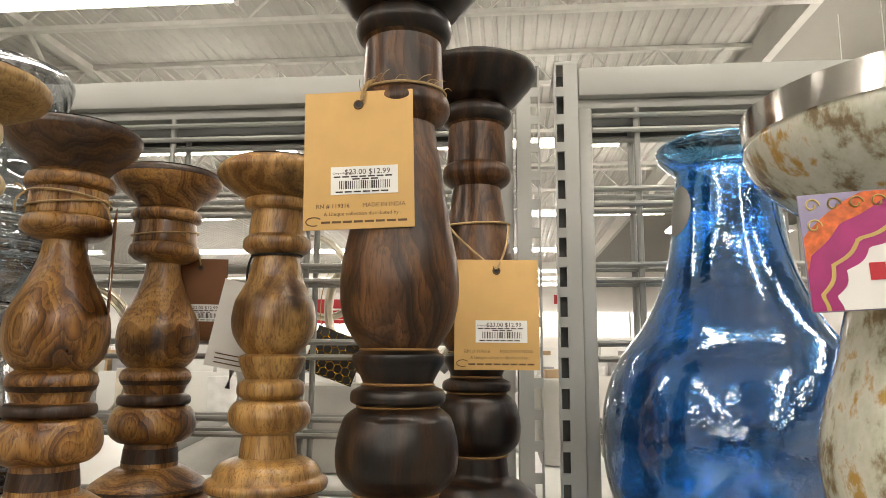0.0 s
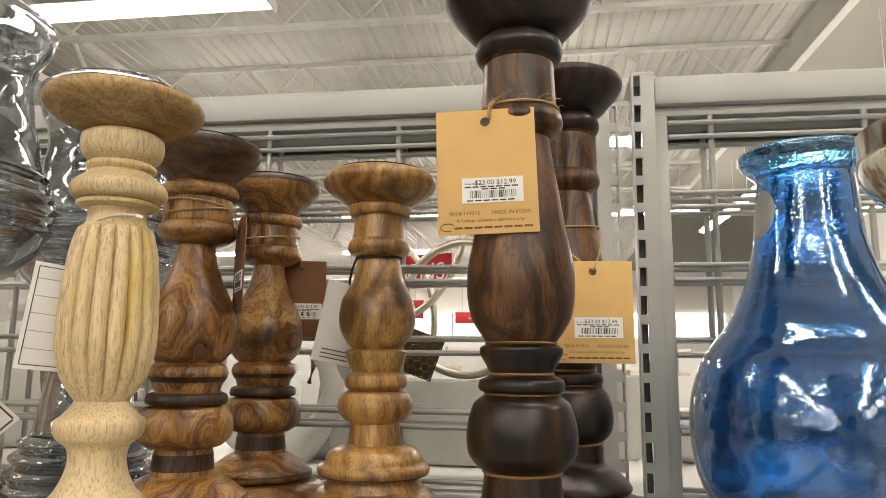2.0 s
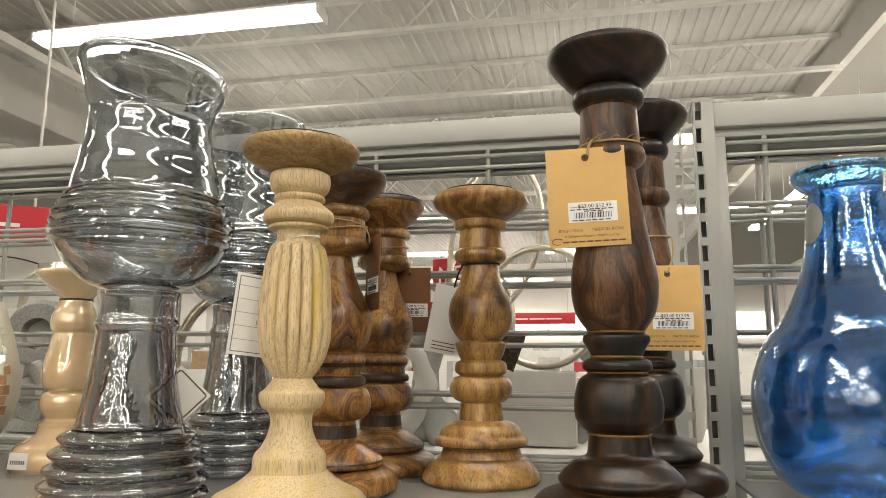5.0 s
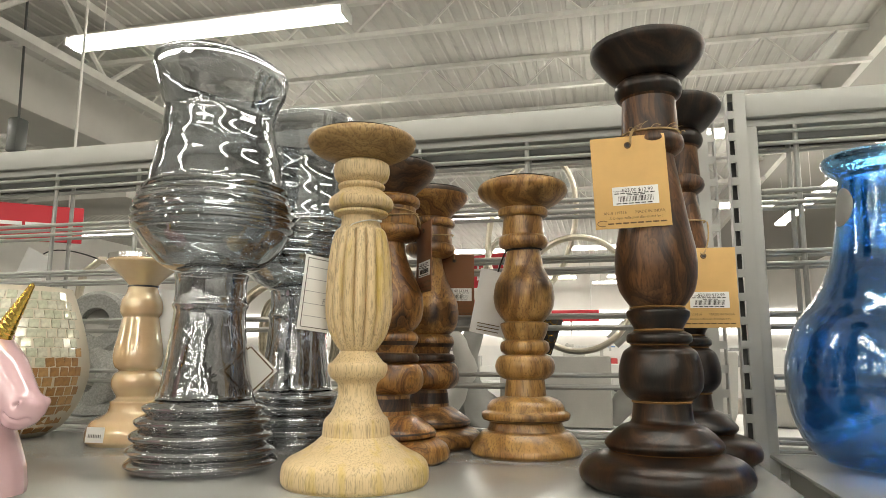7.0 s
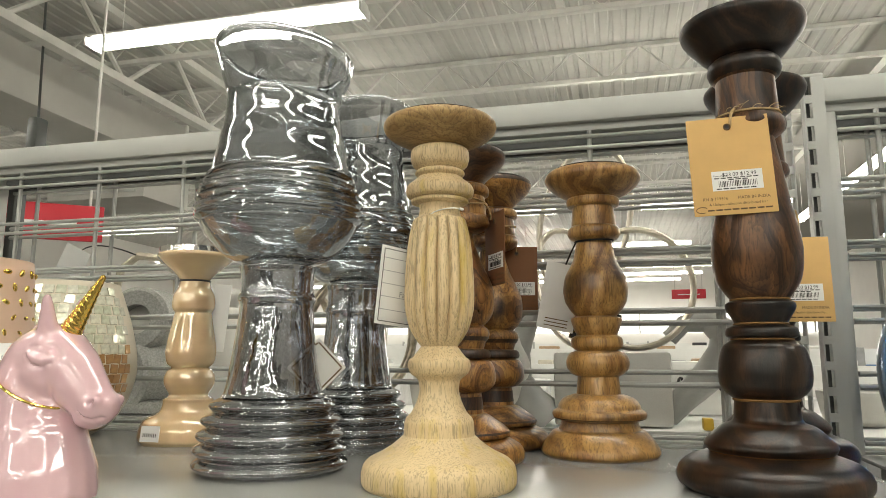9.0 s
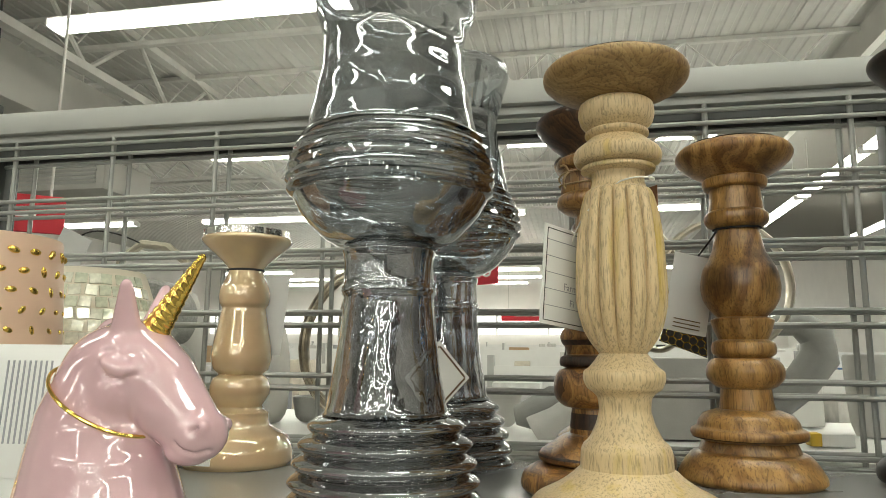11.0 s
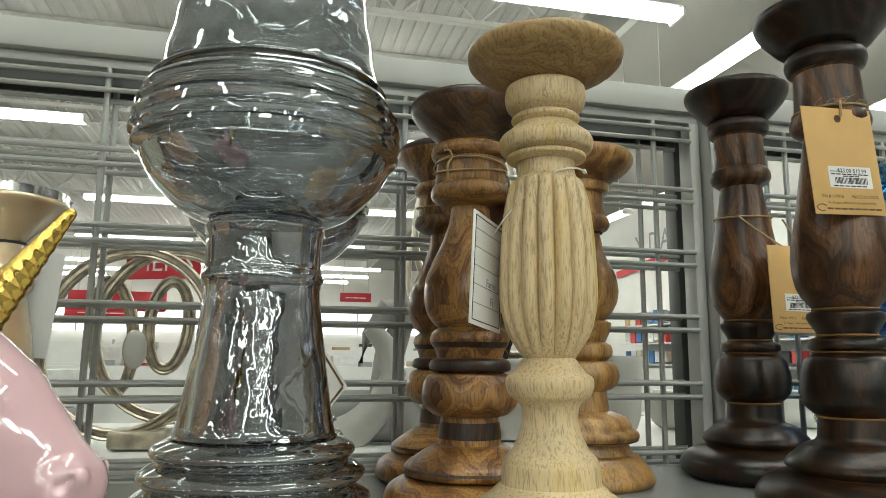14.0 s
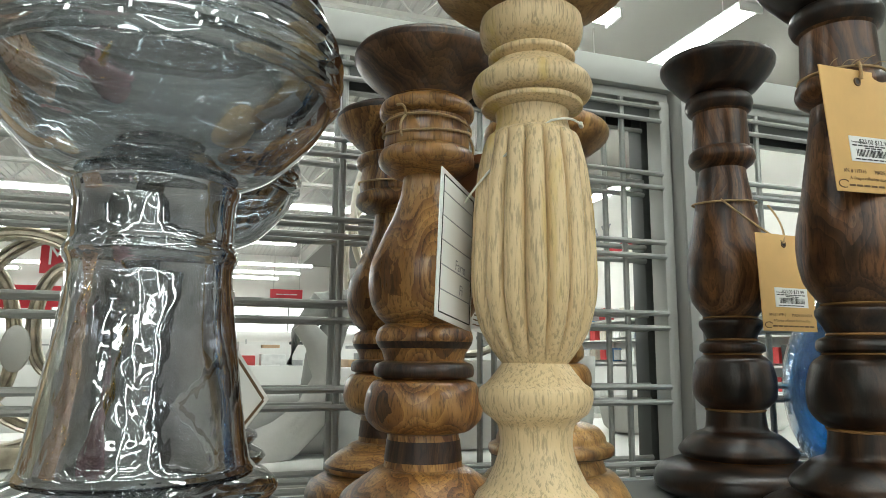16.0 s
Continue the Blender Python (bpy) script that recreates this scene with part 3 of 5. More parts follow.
HONEY_PROF = shifted([(0.0530, 1.369), (0.0560, 1.3720), (0.0550, 1.3765), (0.0499, 1.3850), (0.0440, 1.3915), (0.0390, 1.3931), (0.0390, 1.3931), (0.0380, 1.4010), (0.0380, 1.4010), (0.0430, 1.4032), (0.0448, 1.4070), (0.0438, 1.4100), (0.0395, 1.4125), (0.0385, 1.4165), (0.0340, 1.4220), (0.0250, 1.4255), (0.0213, 1.4262), (0.0213, 1.4262),
    (0.0207, 1.4424), (0.0207, 1.4424), (0.0245, 1.4447), (0.0292, 1.4500), (0.0305, 1.4560), (0.0290, 1.4620), (0.0255, 1.4660), (0.0210, 1.4675), (0.0210, 1.4675), (0.0245, 1.4710), (0.0252, 1.4755), (0.0240, 1.4800), (0.0205, 1.4826), (0.0205, 1.4826), (0.0222, 1.4885), (0.0246, 1.4965), (0.0245, 1.4990), (0.0206, 1.5010), (0.0206, 1.5010),
    (0.0248, 1.5068), (0.0299, 1.5156), (0.0316, 1.5265), (0.0295, 1.5400), (0.0250, 1.5490), (0.0208, 1.5580), (0.0184, 1.5700), (0.0180, 1.5755), (0.0180, 1.5755), (0.0235, 1.5785), (0.0259, 1.5827), (0.0252, 1.5880), (0.0221, 1.5910), (0.0221, 1.5910), (0.0215, 1.6100), (0.0215, 1.6100), (0.0250, 1.6112), (0.0262, 1.6145), (0.0262, 1.6180), (0.0250, 1.6195),
    (0.0300, 1.6220), (0.0380, 1.6270), (0.0445, 1.6325), (0.0473, 1.6370), (0.0476, 1.6400), (0.0462, 1.6435), (0.0432, 1.6465), (0.0405, 1.6472)])
PALE_PROF = shifted([(0.0540, 1.369), (0.0562, 1.3720), (0.0566, 1.3780), (0.0552, 1.3845), (0.0510, 1.3890), (0.0420, 1.3935), (0.0340, 1.3985), (0.0275, 1.4040), (0.0262, 1.4050), (0.0262, 1.4050), (0.0258, 1.4100), (0.0255, 1.4145), (0.0240, 1.4180), (0.0240, 1.4180), (0.0205, 1.4215), (0.0168, 1.4290), (0.0147, 1.4370), (0.0155, 1.4440), (0.0180, 1.4470), (0.0180, 1.4470),
    (0.0214, 1.4495), (0.0234, 1.4545), (0.0230, 1.4590), (0.0200, 1.4613), (0.0165, 1.4655), (0.0145, 1.4693), (0.0145, 1.4693), (0.0178, 1.4746), (0.0228, 1.4835), (0.0261, 1.4969), (0.0266, 1.5100), (0.0256, 1.5331), (0.0236, 1.5516), (0.0203, 1.5646), (0.0168, 1.5679), (0.0155, 1.5725), (0.0160, 1.5770), (0.0160, 1.5770),
    (0.0218, 1.5786), (0.0218, 1.5808), (0.0208, 1.5816), (0.0208, 1.5816), (0.0250, 1.5835), (0.0264, 1.5880), (0.0248, 1.5920), (0.0205, 1.5955), (0.0176, 1.5990), (0.0176, 1.5990), (0.0190, 1.6010), (0.0190, 1.6030), (0.0178, 1.6045), (0.0178, 1.6045), (0.0212, 1.6085), (0.0228, 1.6140), (0.0222, 1.6200), (0.0205, 1.6222), (0.0205, 1.6222),
    (0.0290, 1.6262), (0.0385, 1.6310), (0.0430, 1.6350), (0.0442, 1.6385), (0.0438, 1.6410), (0.0420, 1.6432), (0.0400, 1.6436)])


def crisp(prof):
    """Cuts the quirks between the mouldings a little deeper."""
    out = []
    for i, (r, z) in enumerate(prof):
        near = [q[0] for q in prof[max(0, i - 2):i + 3]]
        twice = (i and prof[i - 1] == (r, z)) or (i + 1 < len(prof) and prof[i + 1] == (r, z))
        out.append((r * 0.945, z) if twice and r <= min(near) + 1e-6 and max(near) > r * 1.08 else (r, z))
    return out


def candlestick(at, prof, mat, cuts, label, turn=0.0, flute=None, seg=72, group="wooden candlesticks", plate=BLACK_PLATE, names=("foot", "stem", "dish"), mats=None, burns=()):
    """Three turned lengths, cut at the given heights, and a metal plate let into the dish."""
    t = thing("candlestick", (*at, SHELF), label, "candle holder", group, turn)
    p = smooth_profile(crisp(prof), 4)
    lows = [0, *cuts, 9]
    for name, lo, hi in zip(names, lows, lows[1:]):
        idx = [i for i, q in enumerate(p) if lo <= q[1] <= hi]
        piece = p[idx[0]:idx[-1] + 2]
        part(name, lathe(piece, seg, True, flute), (mats or {}).get(name, mat), t)
    line = [q for q in p]
    for z0, z1 in burns:
        part("burnt_band", lathe([(r + 0.00025, z) for r, z in line if z0 - SHELF <= z <= z1 - SHELF], seg, False), BURNT, t, "dark scorched band")
    top_r, top = prof[-1]
    bm = lathe([(top_r - 0.004, top - 0.0005), (top_r - 0.0015, top + 0.0015), (top_r - 0.004, top + 0.002)], 64)
    part("plate", bm, plate, t, "thin dark metal drip plate")
    return t


def tan_lines(t, rings):
    for r, z in rings:
        part("worn_ring", lathe([(r - 0.0003, z - 0.0009), (r + 0.0004, z), (r - 0.0003, z + 0.0009)], 72, False), GROOVE, t, "thin tan worn line in a groove")


D_RINGS = [(0.0402, 0.0277), (0.0221, 0.0632), (0.0212, 0.1058), (0.0186, 0.1167), (0.0203, 0.1342), (0.0221, 0.2718)]
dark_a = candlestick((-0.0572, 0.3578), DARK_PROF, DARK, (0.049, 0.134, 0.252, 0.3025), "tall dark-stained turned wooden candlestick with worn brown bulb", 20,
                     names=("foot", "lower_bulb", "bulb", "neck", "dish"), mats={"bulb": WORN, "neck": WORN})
tan_lines(dark_a, D_RINGS)
dark_b = copy_thing(dark_a, pose(-0.0234, 0.5011, SHELF, 0, 0, 150))
candlestick((-0.2994, 0.4344), BROWN_PROF, BROWN, (0.042, 0.252), "oiled brown turned wooden candlestick with swirling grain", 40, mats={"dish": UMBER}, burns=((1.4130, 1.4286), (1.4600, 1.4685), (1.4755, 1.4800), (1.3950, 1.3975), (1.6465, 1.6518)))
candlestick((-0.2890, 0.5490), BROWN_PROF, BROWN, (0.042, 0.252), "oiled brown turned wooden candlestick close to the wire grid", 200, burns=((1.4130, 1.4286), (1.4600, 1.4685), (1.4755, 1.4800), (1.3950, 1.3975), (1.6465, 1.6518)))
candlestick((-0.1787, 0.5130), HONEY_PROF, HONEY, (0.057, 0.250), "honey-brown turned wooden candlestick with a knot in its bulb", 75, burns=((1.4275, 1.4340), (1.4030, 1.4050)))


def flutes(a, z):
    z += SHELF
    if not 1.470 < z < 1.568:
        return 1.0
    k = min(1.0, (z - 1.470) / 0.012, (1.568 - z) / 0.010)
    return 1.0 - 0.17 * k * (1 - abs(math.sin(8 * a)) ** 0.5)


candlestick((-0.288, 0.318), PALE_PROF, PALE, (0.036, 0.253), "pale unstained wooden candlestick with a fluted bulb", 10, flutes, 176, mats={"dish": PALE_DISH})

# ---- lustre candlestick with a silver rim ----
LUSTRE_PROF = shifted([(0.0480, 1.369), (0.0505, 1.3725), (0.0507, 1.3764), (0.0495, 1.3840), (0.0440, 1.3940), (0.0330, 1.4000), (0.0285, 1.4037), (0.0268, 1.4110), (0.0270, 1.4147), (0.0225, 1.4175), (0.0210, 1.4200), (0.0240, 1.4250), (0.0268, 1.4310), (0.0270, 1.4380), (0.0245, 1.4450),
    (0.0212, 1.4485), (0.0212, 1.4485), (0.0250, 1.4530), (0.0274, 1.4640), (0.0262, 1.4760), (0.0235, 1.4900), (0.0208, 1.5050), (0.0200, 1.5090), (0.0225, 1.5130), (0.0235, 1.5200), (0.0222, 1.5290), (0.0185, 1.5360), (0.0166, 1.5420), (0.0166, 1.5456), (0.0166, 1.5456),
    (0.0195, 1.5500), (0.0260, 1.5565), (0.0350, 1.5640), (0.0415, 1.5705), (0.0418, 1.5735), (0.0400, 1.5748)])
lustre = candlestick((-0.620, 0.496), LUSTRE_PROF, LUSTRE, (0.050, 0.176), "cream lustre-glazed ceramic candlestick with a silver rim", 0, plate=SILVER, group="ceramic candlesticks")
part("silver_rim", lathe([(0.0385, 0.2055), (0.0402, 0.2060), (0.0400, 0.2118), (0.0375, 0.2120)], 64), SILVER, lustre, "mirror silver rim of the dish")
part("neck_band", lathe([(0.0167, 0.1745), (0.0172, 0.1755), (0.0167, 0.1765)], 48, False), INK, lustre, "thin black band round the neck")
part("barcode_sticker", box((0.022, 0.0006, 0.016), (-0.008, -0.0512, 0.013), m=pose(0, 0, 0, -8, 0, 0).to_3x3().to_4x4()), PAPER, lustre, "small white price sticker")
for i in range(8):
    part("bar", box((0.0009, 0.0003, 0.006), (-0.0155 + 0.0021 * i, -0.0518, 0.0105)), INK, lustre)
part("card", box((0.020, 0.0006, 0.075), (0.026, 0.010, 0.135), m=pose(0, 0, 0, 0, 5, 20).to_3x3().to_4x4()), PAPER, lustre, "white swing card")

# ---- mint distressed candle holder with silver rim ----
m, nt, b = material("distressed_mint_glaze")
mp = mapped(nt, (1, 1, 0.6))
n1 = node(nt, "ShaderNodeTexNoise", Scale=55.0, Detail=6.0, Roughness=0.65)
nt.links.new(mp.outputs[0], n1.inputs["Vector"])
r1 = ramp(nt, [(0.30, (0.10, 0.07, 0.045)), (0.40, (0.26, 0.20, 0.12)), (0.47, (0.55, 0.56, 0.45)), (0.56, (0.66, 0.66, 0.58)), (0.62, (0.48, 0.30, 0.09))])
nt.links.new(n1.outputs["Fac"], r1.inputs[0])
nt.links.new(r1.outputs[0], b.inputs["Base Color"])
b.inputs["Roughness"].default_value = 0.12
b.inputs["Coat Weight"].default_value = 0.6
MINT = m
MINT_PROF = shifted([(0.050, 1.369), (0.058, 1.374), (0.058, 1.385), (0.045, 1.395), (0.030, 1.405), (0.028, 1.415), (0.034, 1.435), (0.0405, 1.452), (0.0420, 1.466), (0.0395, 1.482), (0.034, 1.500), (0.029, 1.520), (0.026, 1.535), (0.026, 1.540), (0.026, 1.540), (0.034, 1.548), (0.046, 1.557), (0.055, 1.565), (0.0595, 1.573), (0.0600, 1.578), (0.0585, 1.580)])
mint = candlestick((0.148, 0.250), MINT_PROF, MINT, (0.040, 0.171), "mint and brown distressed ceramic candle holder, silver-rimmed", 0, plate=SILVER, group="ceramic candlesticks")
part("silver_rim", lathe([(0.0575, 0.2095), (0.0605, 0.2100), (0.0605, 0.2210), (0.0575, 0.2215)], 72), SILVER, mint, "mirror silver rim of the dish")

# ---- smoky glass hurricanes ----
def shell(prof, wall, seg=72, wave=None):
    """A closed glass wall: the outer line up, the inner line down."""
    outer = smooth_profile(prof, 3)
    inner = [(max(0.002, r - wall), z) for r, z in outer]
    return lathe(outer + inner[::-1], seg, closed=True, flute=wave)


def ridged(prof, z0, z1, count, amp):
    """Puts round ridges on a line between two heights."""
    out = []
    for r, z in prof:
        k = (z - z0) / (z1 - z0)
        out.append((r + (amp * (abs(math.sin(math.pi * count * k)) - 0.4) if 0 < k < 1 else 0), z))
    return out


def resample(prof, n):
    pts = smooth_profile(prof, 6)
    zs = np.linspace(pts[0][1], pts[-1][1], n)
    rs = np.interp(zs, [p[1] for p in pts], [p[0] for p in pts])
    return [(float(r), float(z)) for r, z in zip(rs, zs)]


def hurricane(at, turn, label):
    t = thing("hurricane_lamp", (*at, SHELF), label, "glass candle holder", "glass hurricanes", turn)
    foot = [(0.0575, 0.002), (0.0592, 0.010), (0.0570, 0.024), (0.0545, 0.034), (0.0520, 0.043), (0.0458, 0.056), (0.0406, 0.062)]
    foot = ridged(resample(foot, 100), 0.0, 0.060, 5, 0.0066)
    cone = [(0.0402, 0.063), (0.0380, 0.074), (0.0345, 0.097), (0.0318, 0.120), (0.0306, 0.135), (0.0325, 0.1395), (0.0322, 0.1425), (0.0306, 0.1460), (0.0303, 0.158), (0.0306, 0.1625), (0.0314, 0.1655), (0.0317, 0.1672), (0.0312, 0.1682)]
    line = foot + smooth_profile(cone, 3)

    def lean(a, z):
        return 1.0 + 0.008 * math.sin(2 * a + 40 * z) + 0.006 * math.sin(5 * a - 90 * z)
    inner = [(r - 0.0028, z) for r, z in resample(foot[::6] + cone, 60)]
    inner = [(min(r, float(np.interp(z, [q[1] for q in line], [q[0] for q in line])) - 0.002), z) for r, z in inner]
    bm = lathe(line + inner[::-1], 80, closed=True, flute=lean)
    for f in bm.faces:
        f.material_index = 1 if f.calc_center_median().z < 0.061 else 0
    part("base", bm, [SMOKE_WAVY, SMOKE_FOOT], t, "smoky glass pedestal with stacked ridges at the foot")
    bowl = [(0.012, 0.1690), (0.0300, 0.1700), (0.0450, 0.1765), (0.0600, 0.1915), (0.0685, 0.2065), (0.0702, 0.2155), (0.0690, 0.2260), (0.0640, 0.2390), (0.0597, 0.2496), (0.0562, 0.2668), (0.0518, 0.2877), (0.0494, 0.3040), (0.0492, 0.3150), (0.0526, 0.3289), (0.0575, 0.3428), (0.0612, 0.3565), (0.0608, 0.3590)]
    outer = ridged(resample(bowl, 120), 0.204, 0.248, 6, 0.0034)
    low = [(0.003, 0.1690)]
    outer = low + outer
    inn = [(max(0.0025, r - 0.0026), z + 0.0026 * max(0, 1 - (z - 0.169) / 0.03)) for r, z in resample(bowl, 60)]
    inn = [(min(r, float(np.interp(z, [q[1] for q in outer], [q[0] for q in outer])) - 0.0018), z) for r, z in inn]

    def ripple(a, z):
        k = max(0.0, min(1.0, (z - 0.20) / 0.02))
        return 1.0 + k * (0.006 * math.sin(a + 260 * z) + 0.005 * math.sin(3 * a + 50 * z))
    bm = lathe(outer + inn[::-1], 80, closed=True, flute=ripple)
    for v in bm.verts:
        k = max(0.0, (v.co.z - 0.285) / 0.074)
        v.co.z -= k * k * (0.125 * (0.86 * v.co.x + 0.5 * v.co.y))
    part("bowl", bm, SMOKE, t, "smoky glass tulip bowl with trailed glass threads")
    card = box((0.036, 0.0008, 0.036), (0.0, 0, 0), m=pose(0, 0, 0, 0, 45, 0).to_3x3().to_4x4())
    c = part("diamond_card", card, PAPER, t, "diamond-shaped white card with a zigzag gold border")
    c.matrix_basis = pose(0.034, 0.010, 0.083, 6, 0, 25)
    for k in range(4):
        e = part("card_border", box((0.030, 0.0004, 0.0012), (0, -0.0007, 0.0155)), INK_BROWN, c)
        e.matrix_basis = pose(0, 0, 0, 0, 45 + 90 * k, 0)
    return t


hurricane((-0.439, 0.348), 15, "smoky grey glass hurricane lamp on a ridged pedestal")
hurricane((-0.434, 0.517), 130, "smoky grey glass hurricane lamp close to the wire grid")

# ---- blue bottle vase ----
BLUE_PROF = shifted([(0.004, 1.3695), (0.050, 1.3695), (0.0635, 1.3725), (0.0725, 1.3806), (0.0802, 1.3917), (0.0875, 1.4099), (0.0908, 1.4287), (0.0917, 1.4477), (0.0896, 1.4670), (0.0830, 1.4890), (0.0730, 1.5061), (0.0632, 1.5183), (0.0535, 1.5353), (0.0455, 1.5550), (0.0396, 1.5794), (0.0365, 1.6043), (0.0345, 1.6250), (0.0337, 1.6315),
    (0.0350, 1.6345), (0.0400, 1.6390), (0.0450, 1.6445), (0.0470, 1.6485), (0.0468, 1.6515), (0.0450, 1.6535)])
vase = thing("blue_vase", (0.157, 0.505, SHELF), "translucent blue seeded glass bottle vase, wide rim", "vase")
part("vase_body", shell(BLUE_PROF, 0.0035, 80, lambda a, z: 1 + 0.006 * math.sin(2 * a + 9 * z)), BLUE, vase)
bm = bmesh.new()


def on_neck(a, z, lift):
    r = 0.0366 - 0.115 * (z - 0.2353) + lift
    return bm.verts.new((r * math.cos(a), r * math.sin(a), z))


mid = on_neck(3.36, 0.2353, 0.0008)
for k, rr in enumerate((0.5, 0.85, 1.0)):
    ring = [on_neck(3.36 + 0.40 * rr * math.cos(a), 0.2353 + 0.0185 * rr * math.sin(a), 0.0009 - 0.0006 * (k == 2)) for a in np.linspace(0, math.tau, 24, endpoint=False)]
    for j in range(24):
        bm.faces.new((ring[j], ring[(j + 1) % 24], mid) if k == 0 else (ring[j], ring[(j + 1) % 24], last[(j + 1) % 24], last[j]))
    last = ring
part("seal_sticker", bm, GREYCER, vase, "round silvery grey sticker pressed on the neck")
part("seam", sweep([(0.022 + 0.045 * max(0, (0.235 - z) / 0.12) ** 1.4, -math.sqrt(max(1e-6, float(np.interp(z, [q[1] for q in BLUE_PROF[2:]], [q[0] for q in BLUE_PROF[2:]])) ** 2 - (0.022 + 0.045 * max(0, (0.235 - z) / 0.12) ** 1.4) ** 2)), z) for z in np.linspace(0.27, 0.12, 30)], 0.0007, seg=6), BLUE, vase, "raised mould seam")


# ---- swing tags ----
def sticker(parent, at, w=0.034, h=0.0145):
    s = part("price_sticker", box((w, 0.0004, h), at, 0.0), PAPER, parent, "white price sticker with a barcode")
    x, y, z = at
    f = pose(x, y - 0.0004, z, 90, 0, 0)
    text_mesh("price_text", "$23.00 $12.99", 0.0040, INK, s, f @ pose(-0.010, 0.0030, 0))
    text_mesh("price_note", "Comparable Value", 0.0014, INK, s, f @ pose(-0.0160, 0.0034, 0))
    rng = random.Random(4)
    for i in range(24):
        part("bar", box((rng.choice((0.0003, 0.0005, 0.0008)), 0.0002, 0.0042), (x - 0.0125 + 0.0011 * i, y - 0.0003, z - 0.0024)), INK, s, smooth=False)
    for zz, x0, x1, n in ((0.0019, -0.0155, 0.0150, 7), (0.0006, -0.0060, 0.0080, 3), (-0.0060, -0.0145, 0.0130, 6)):
        for i in range(n):
            a = x0 + (x1 - x0) * i / n
            part("print_line", box(((x1 - x0) / n * 0.78, 0.0002, 0.0007), (x + a + (x1 - x0) / n * 0.4, y - 0.0003, z + zz)), INK, s, smooth=False)
    return s


def kraft_tag(at, turn, lean, label, string=(), mat=KRAFT, printed=True, size=(0.056, 0.073), tilt=0.0, fibres=()):
    """A card hanging from its eyelet; at is the middle of the card."""
    w, h = size
    t = thing("price_tag", at, label, "price tag", "swing tags", turn)
    t.matrix_basis = pose(*at, lean, tilt, turn)
    bm = box((w, 0.0008, h), (0, 0, 0), 0.0003)
    part("card", bm, mat, t)
    part("eyelet", sweep([(0.0021 * math.cos(a), -0.0006, h / 2 - 0.0075 + 0.0021 * math.sin(a)) for a in np.linspace(0, math.tau, 16, endpoint=False)], 0.0006, seg=6, closed=True, up=(0, 1, 0)), INK_BROWN, t, "small dark eyelet")
    part("eyelet_hole", box((0.0030, 0.0003, 0.0030), (0, -0.0006, h / 2 - 0.0075), 0.0), INK, t)
    if printed:
        sticker(t, (0.003, -0.0007, -0.0115))
        f = pose(0, -0.00055, 0, 90, 0, 0)
        text_mesh("tag_text", "RN # 119316", 0.0031, INK_BROWN, t, f @ pose(-0.0215, -0.0255, 0))
        text_mesh("tag_text", "MADE IN INDIA", 0.0031, INK_BROWN, t, f @ pose(0.0020, -0.0255, 0))
        text_mesh("tag_text", "A Unique collection distributed by :", 0.0027, INK_BROWN, t, f @ pose(-0.0175, -0.0295, 0))
        for i in range(8):
            part("print_line", box((0.0045, 0.0002, 0.0011), (-0.0165 + 0.0055 * i, -0.0006, -0.0328)), INK_BROWN, t, smooth=False)
        part("print_mark", sweep([(-0.0225 + 0.0040 * math.cos(a), -0.0006, -0.0322 + 0.0022 * math.sin(a)) for a in np.linspace(0.6, 5.2, 12)], 0.0003, seg=5, up=(0, 1, 0)), INK_BROWN, t)
    inv = t.matrix_basis.inverted()
    for line in string:
        part("twine", sweep([inv @ Vector(p) for p in line], 0.0008, seg=6), TWINE, t, "thin jute twine")
    for line in fibres:
        part("fibre", sweep([inv @ Vector(p) for p in line], 0.0002, seg=4), TWINE, t)
    return t


def loop(cx, cy, r, z, wob=0.0, n=28, a0=0.0, a1=math.tau):
    return [(cx + r * math.cos(a), cy + r * math.sin(a), z + wob * math.sin(a * 1.0 + 0.5)) for a in np.linspace(a0, a1, n)]


def curve3(a, b, c, n=10):
    a, b, c = Vector(a), Vector(b), Vector(c)
    return [tuple((1 - k) ** 2 * a + 2 * k * (1 - k) * b + k * k * c) for k in np.linspace(0, 1, n)]


hole_a = (-0.0735, 0.3325, 1.6280)
kraft_tag((-0.0750, 0.3308, 1.5985), 1.5, -3.0, "kraft card price tag tied round the neck of the dark candlestick",
          [loop(-0.0572, 0.3578, 0.0236, 1.6415, 0.0008), curve3((-0.0700, 0.3360, 1.6412), (-0.0735, 0.3290, 1.638), hole_a),
           curve3((-0.0690, 0.3355, 1.6420), (-0.0740, 0.3300, 1.640), (-0.0742, 0.3300, 1.629))],
          fibres=[curve3((-0.0572 + 0.0240 * math.cos(a), 0.3578 + 0.0240 * math.sin(a), 1.6415), (-0.0572 + 0.026 * math.cos(a + 0.1), 0.3578 + 0.026 * math.sin(a + 0.1), 1.6450), (-0.0572 + 0.027 * math.cos(a + 0.25), 0.3578 + 0.027 * math.sin(a + 0.2), 1.6440 + 0.002 * math.sin(9 * a)), 6) for a in (3.6, 3.9, 4.1, 4.2, 4.35, 4.7, 5.2, 5.4, 5.6, 6.0)], tilt=-2.0)
hole_b = (-0.0080, 0.4580, 1.5580)
kraft_tag((-0.0080, 0.4580, 1.5280), 5, -2.0, "kraft card price tag hanging on twine from a dark candlestick",
          [curve3((-0.0440, 0.4810, 1.594), (-0.030, 0.468, 1.575), hole_b), curve3((0.0, 0.4790, 1.592), (0.0, 0.462, 1.572), hole_b), loop(-0.0234, 0.5011, 0.0244, 1.5955, 0.002)], tilt=0.0)
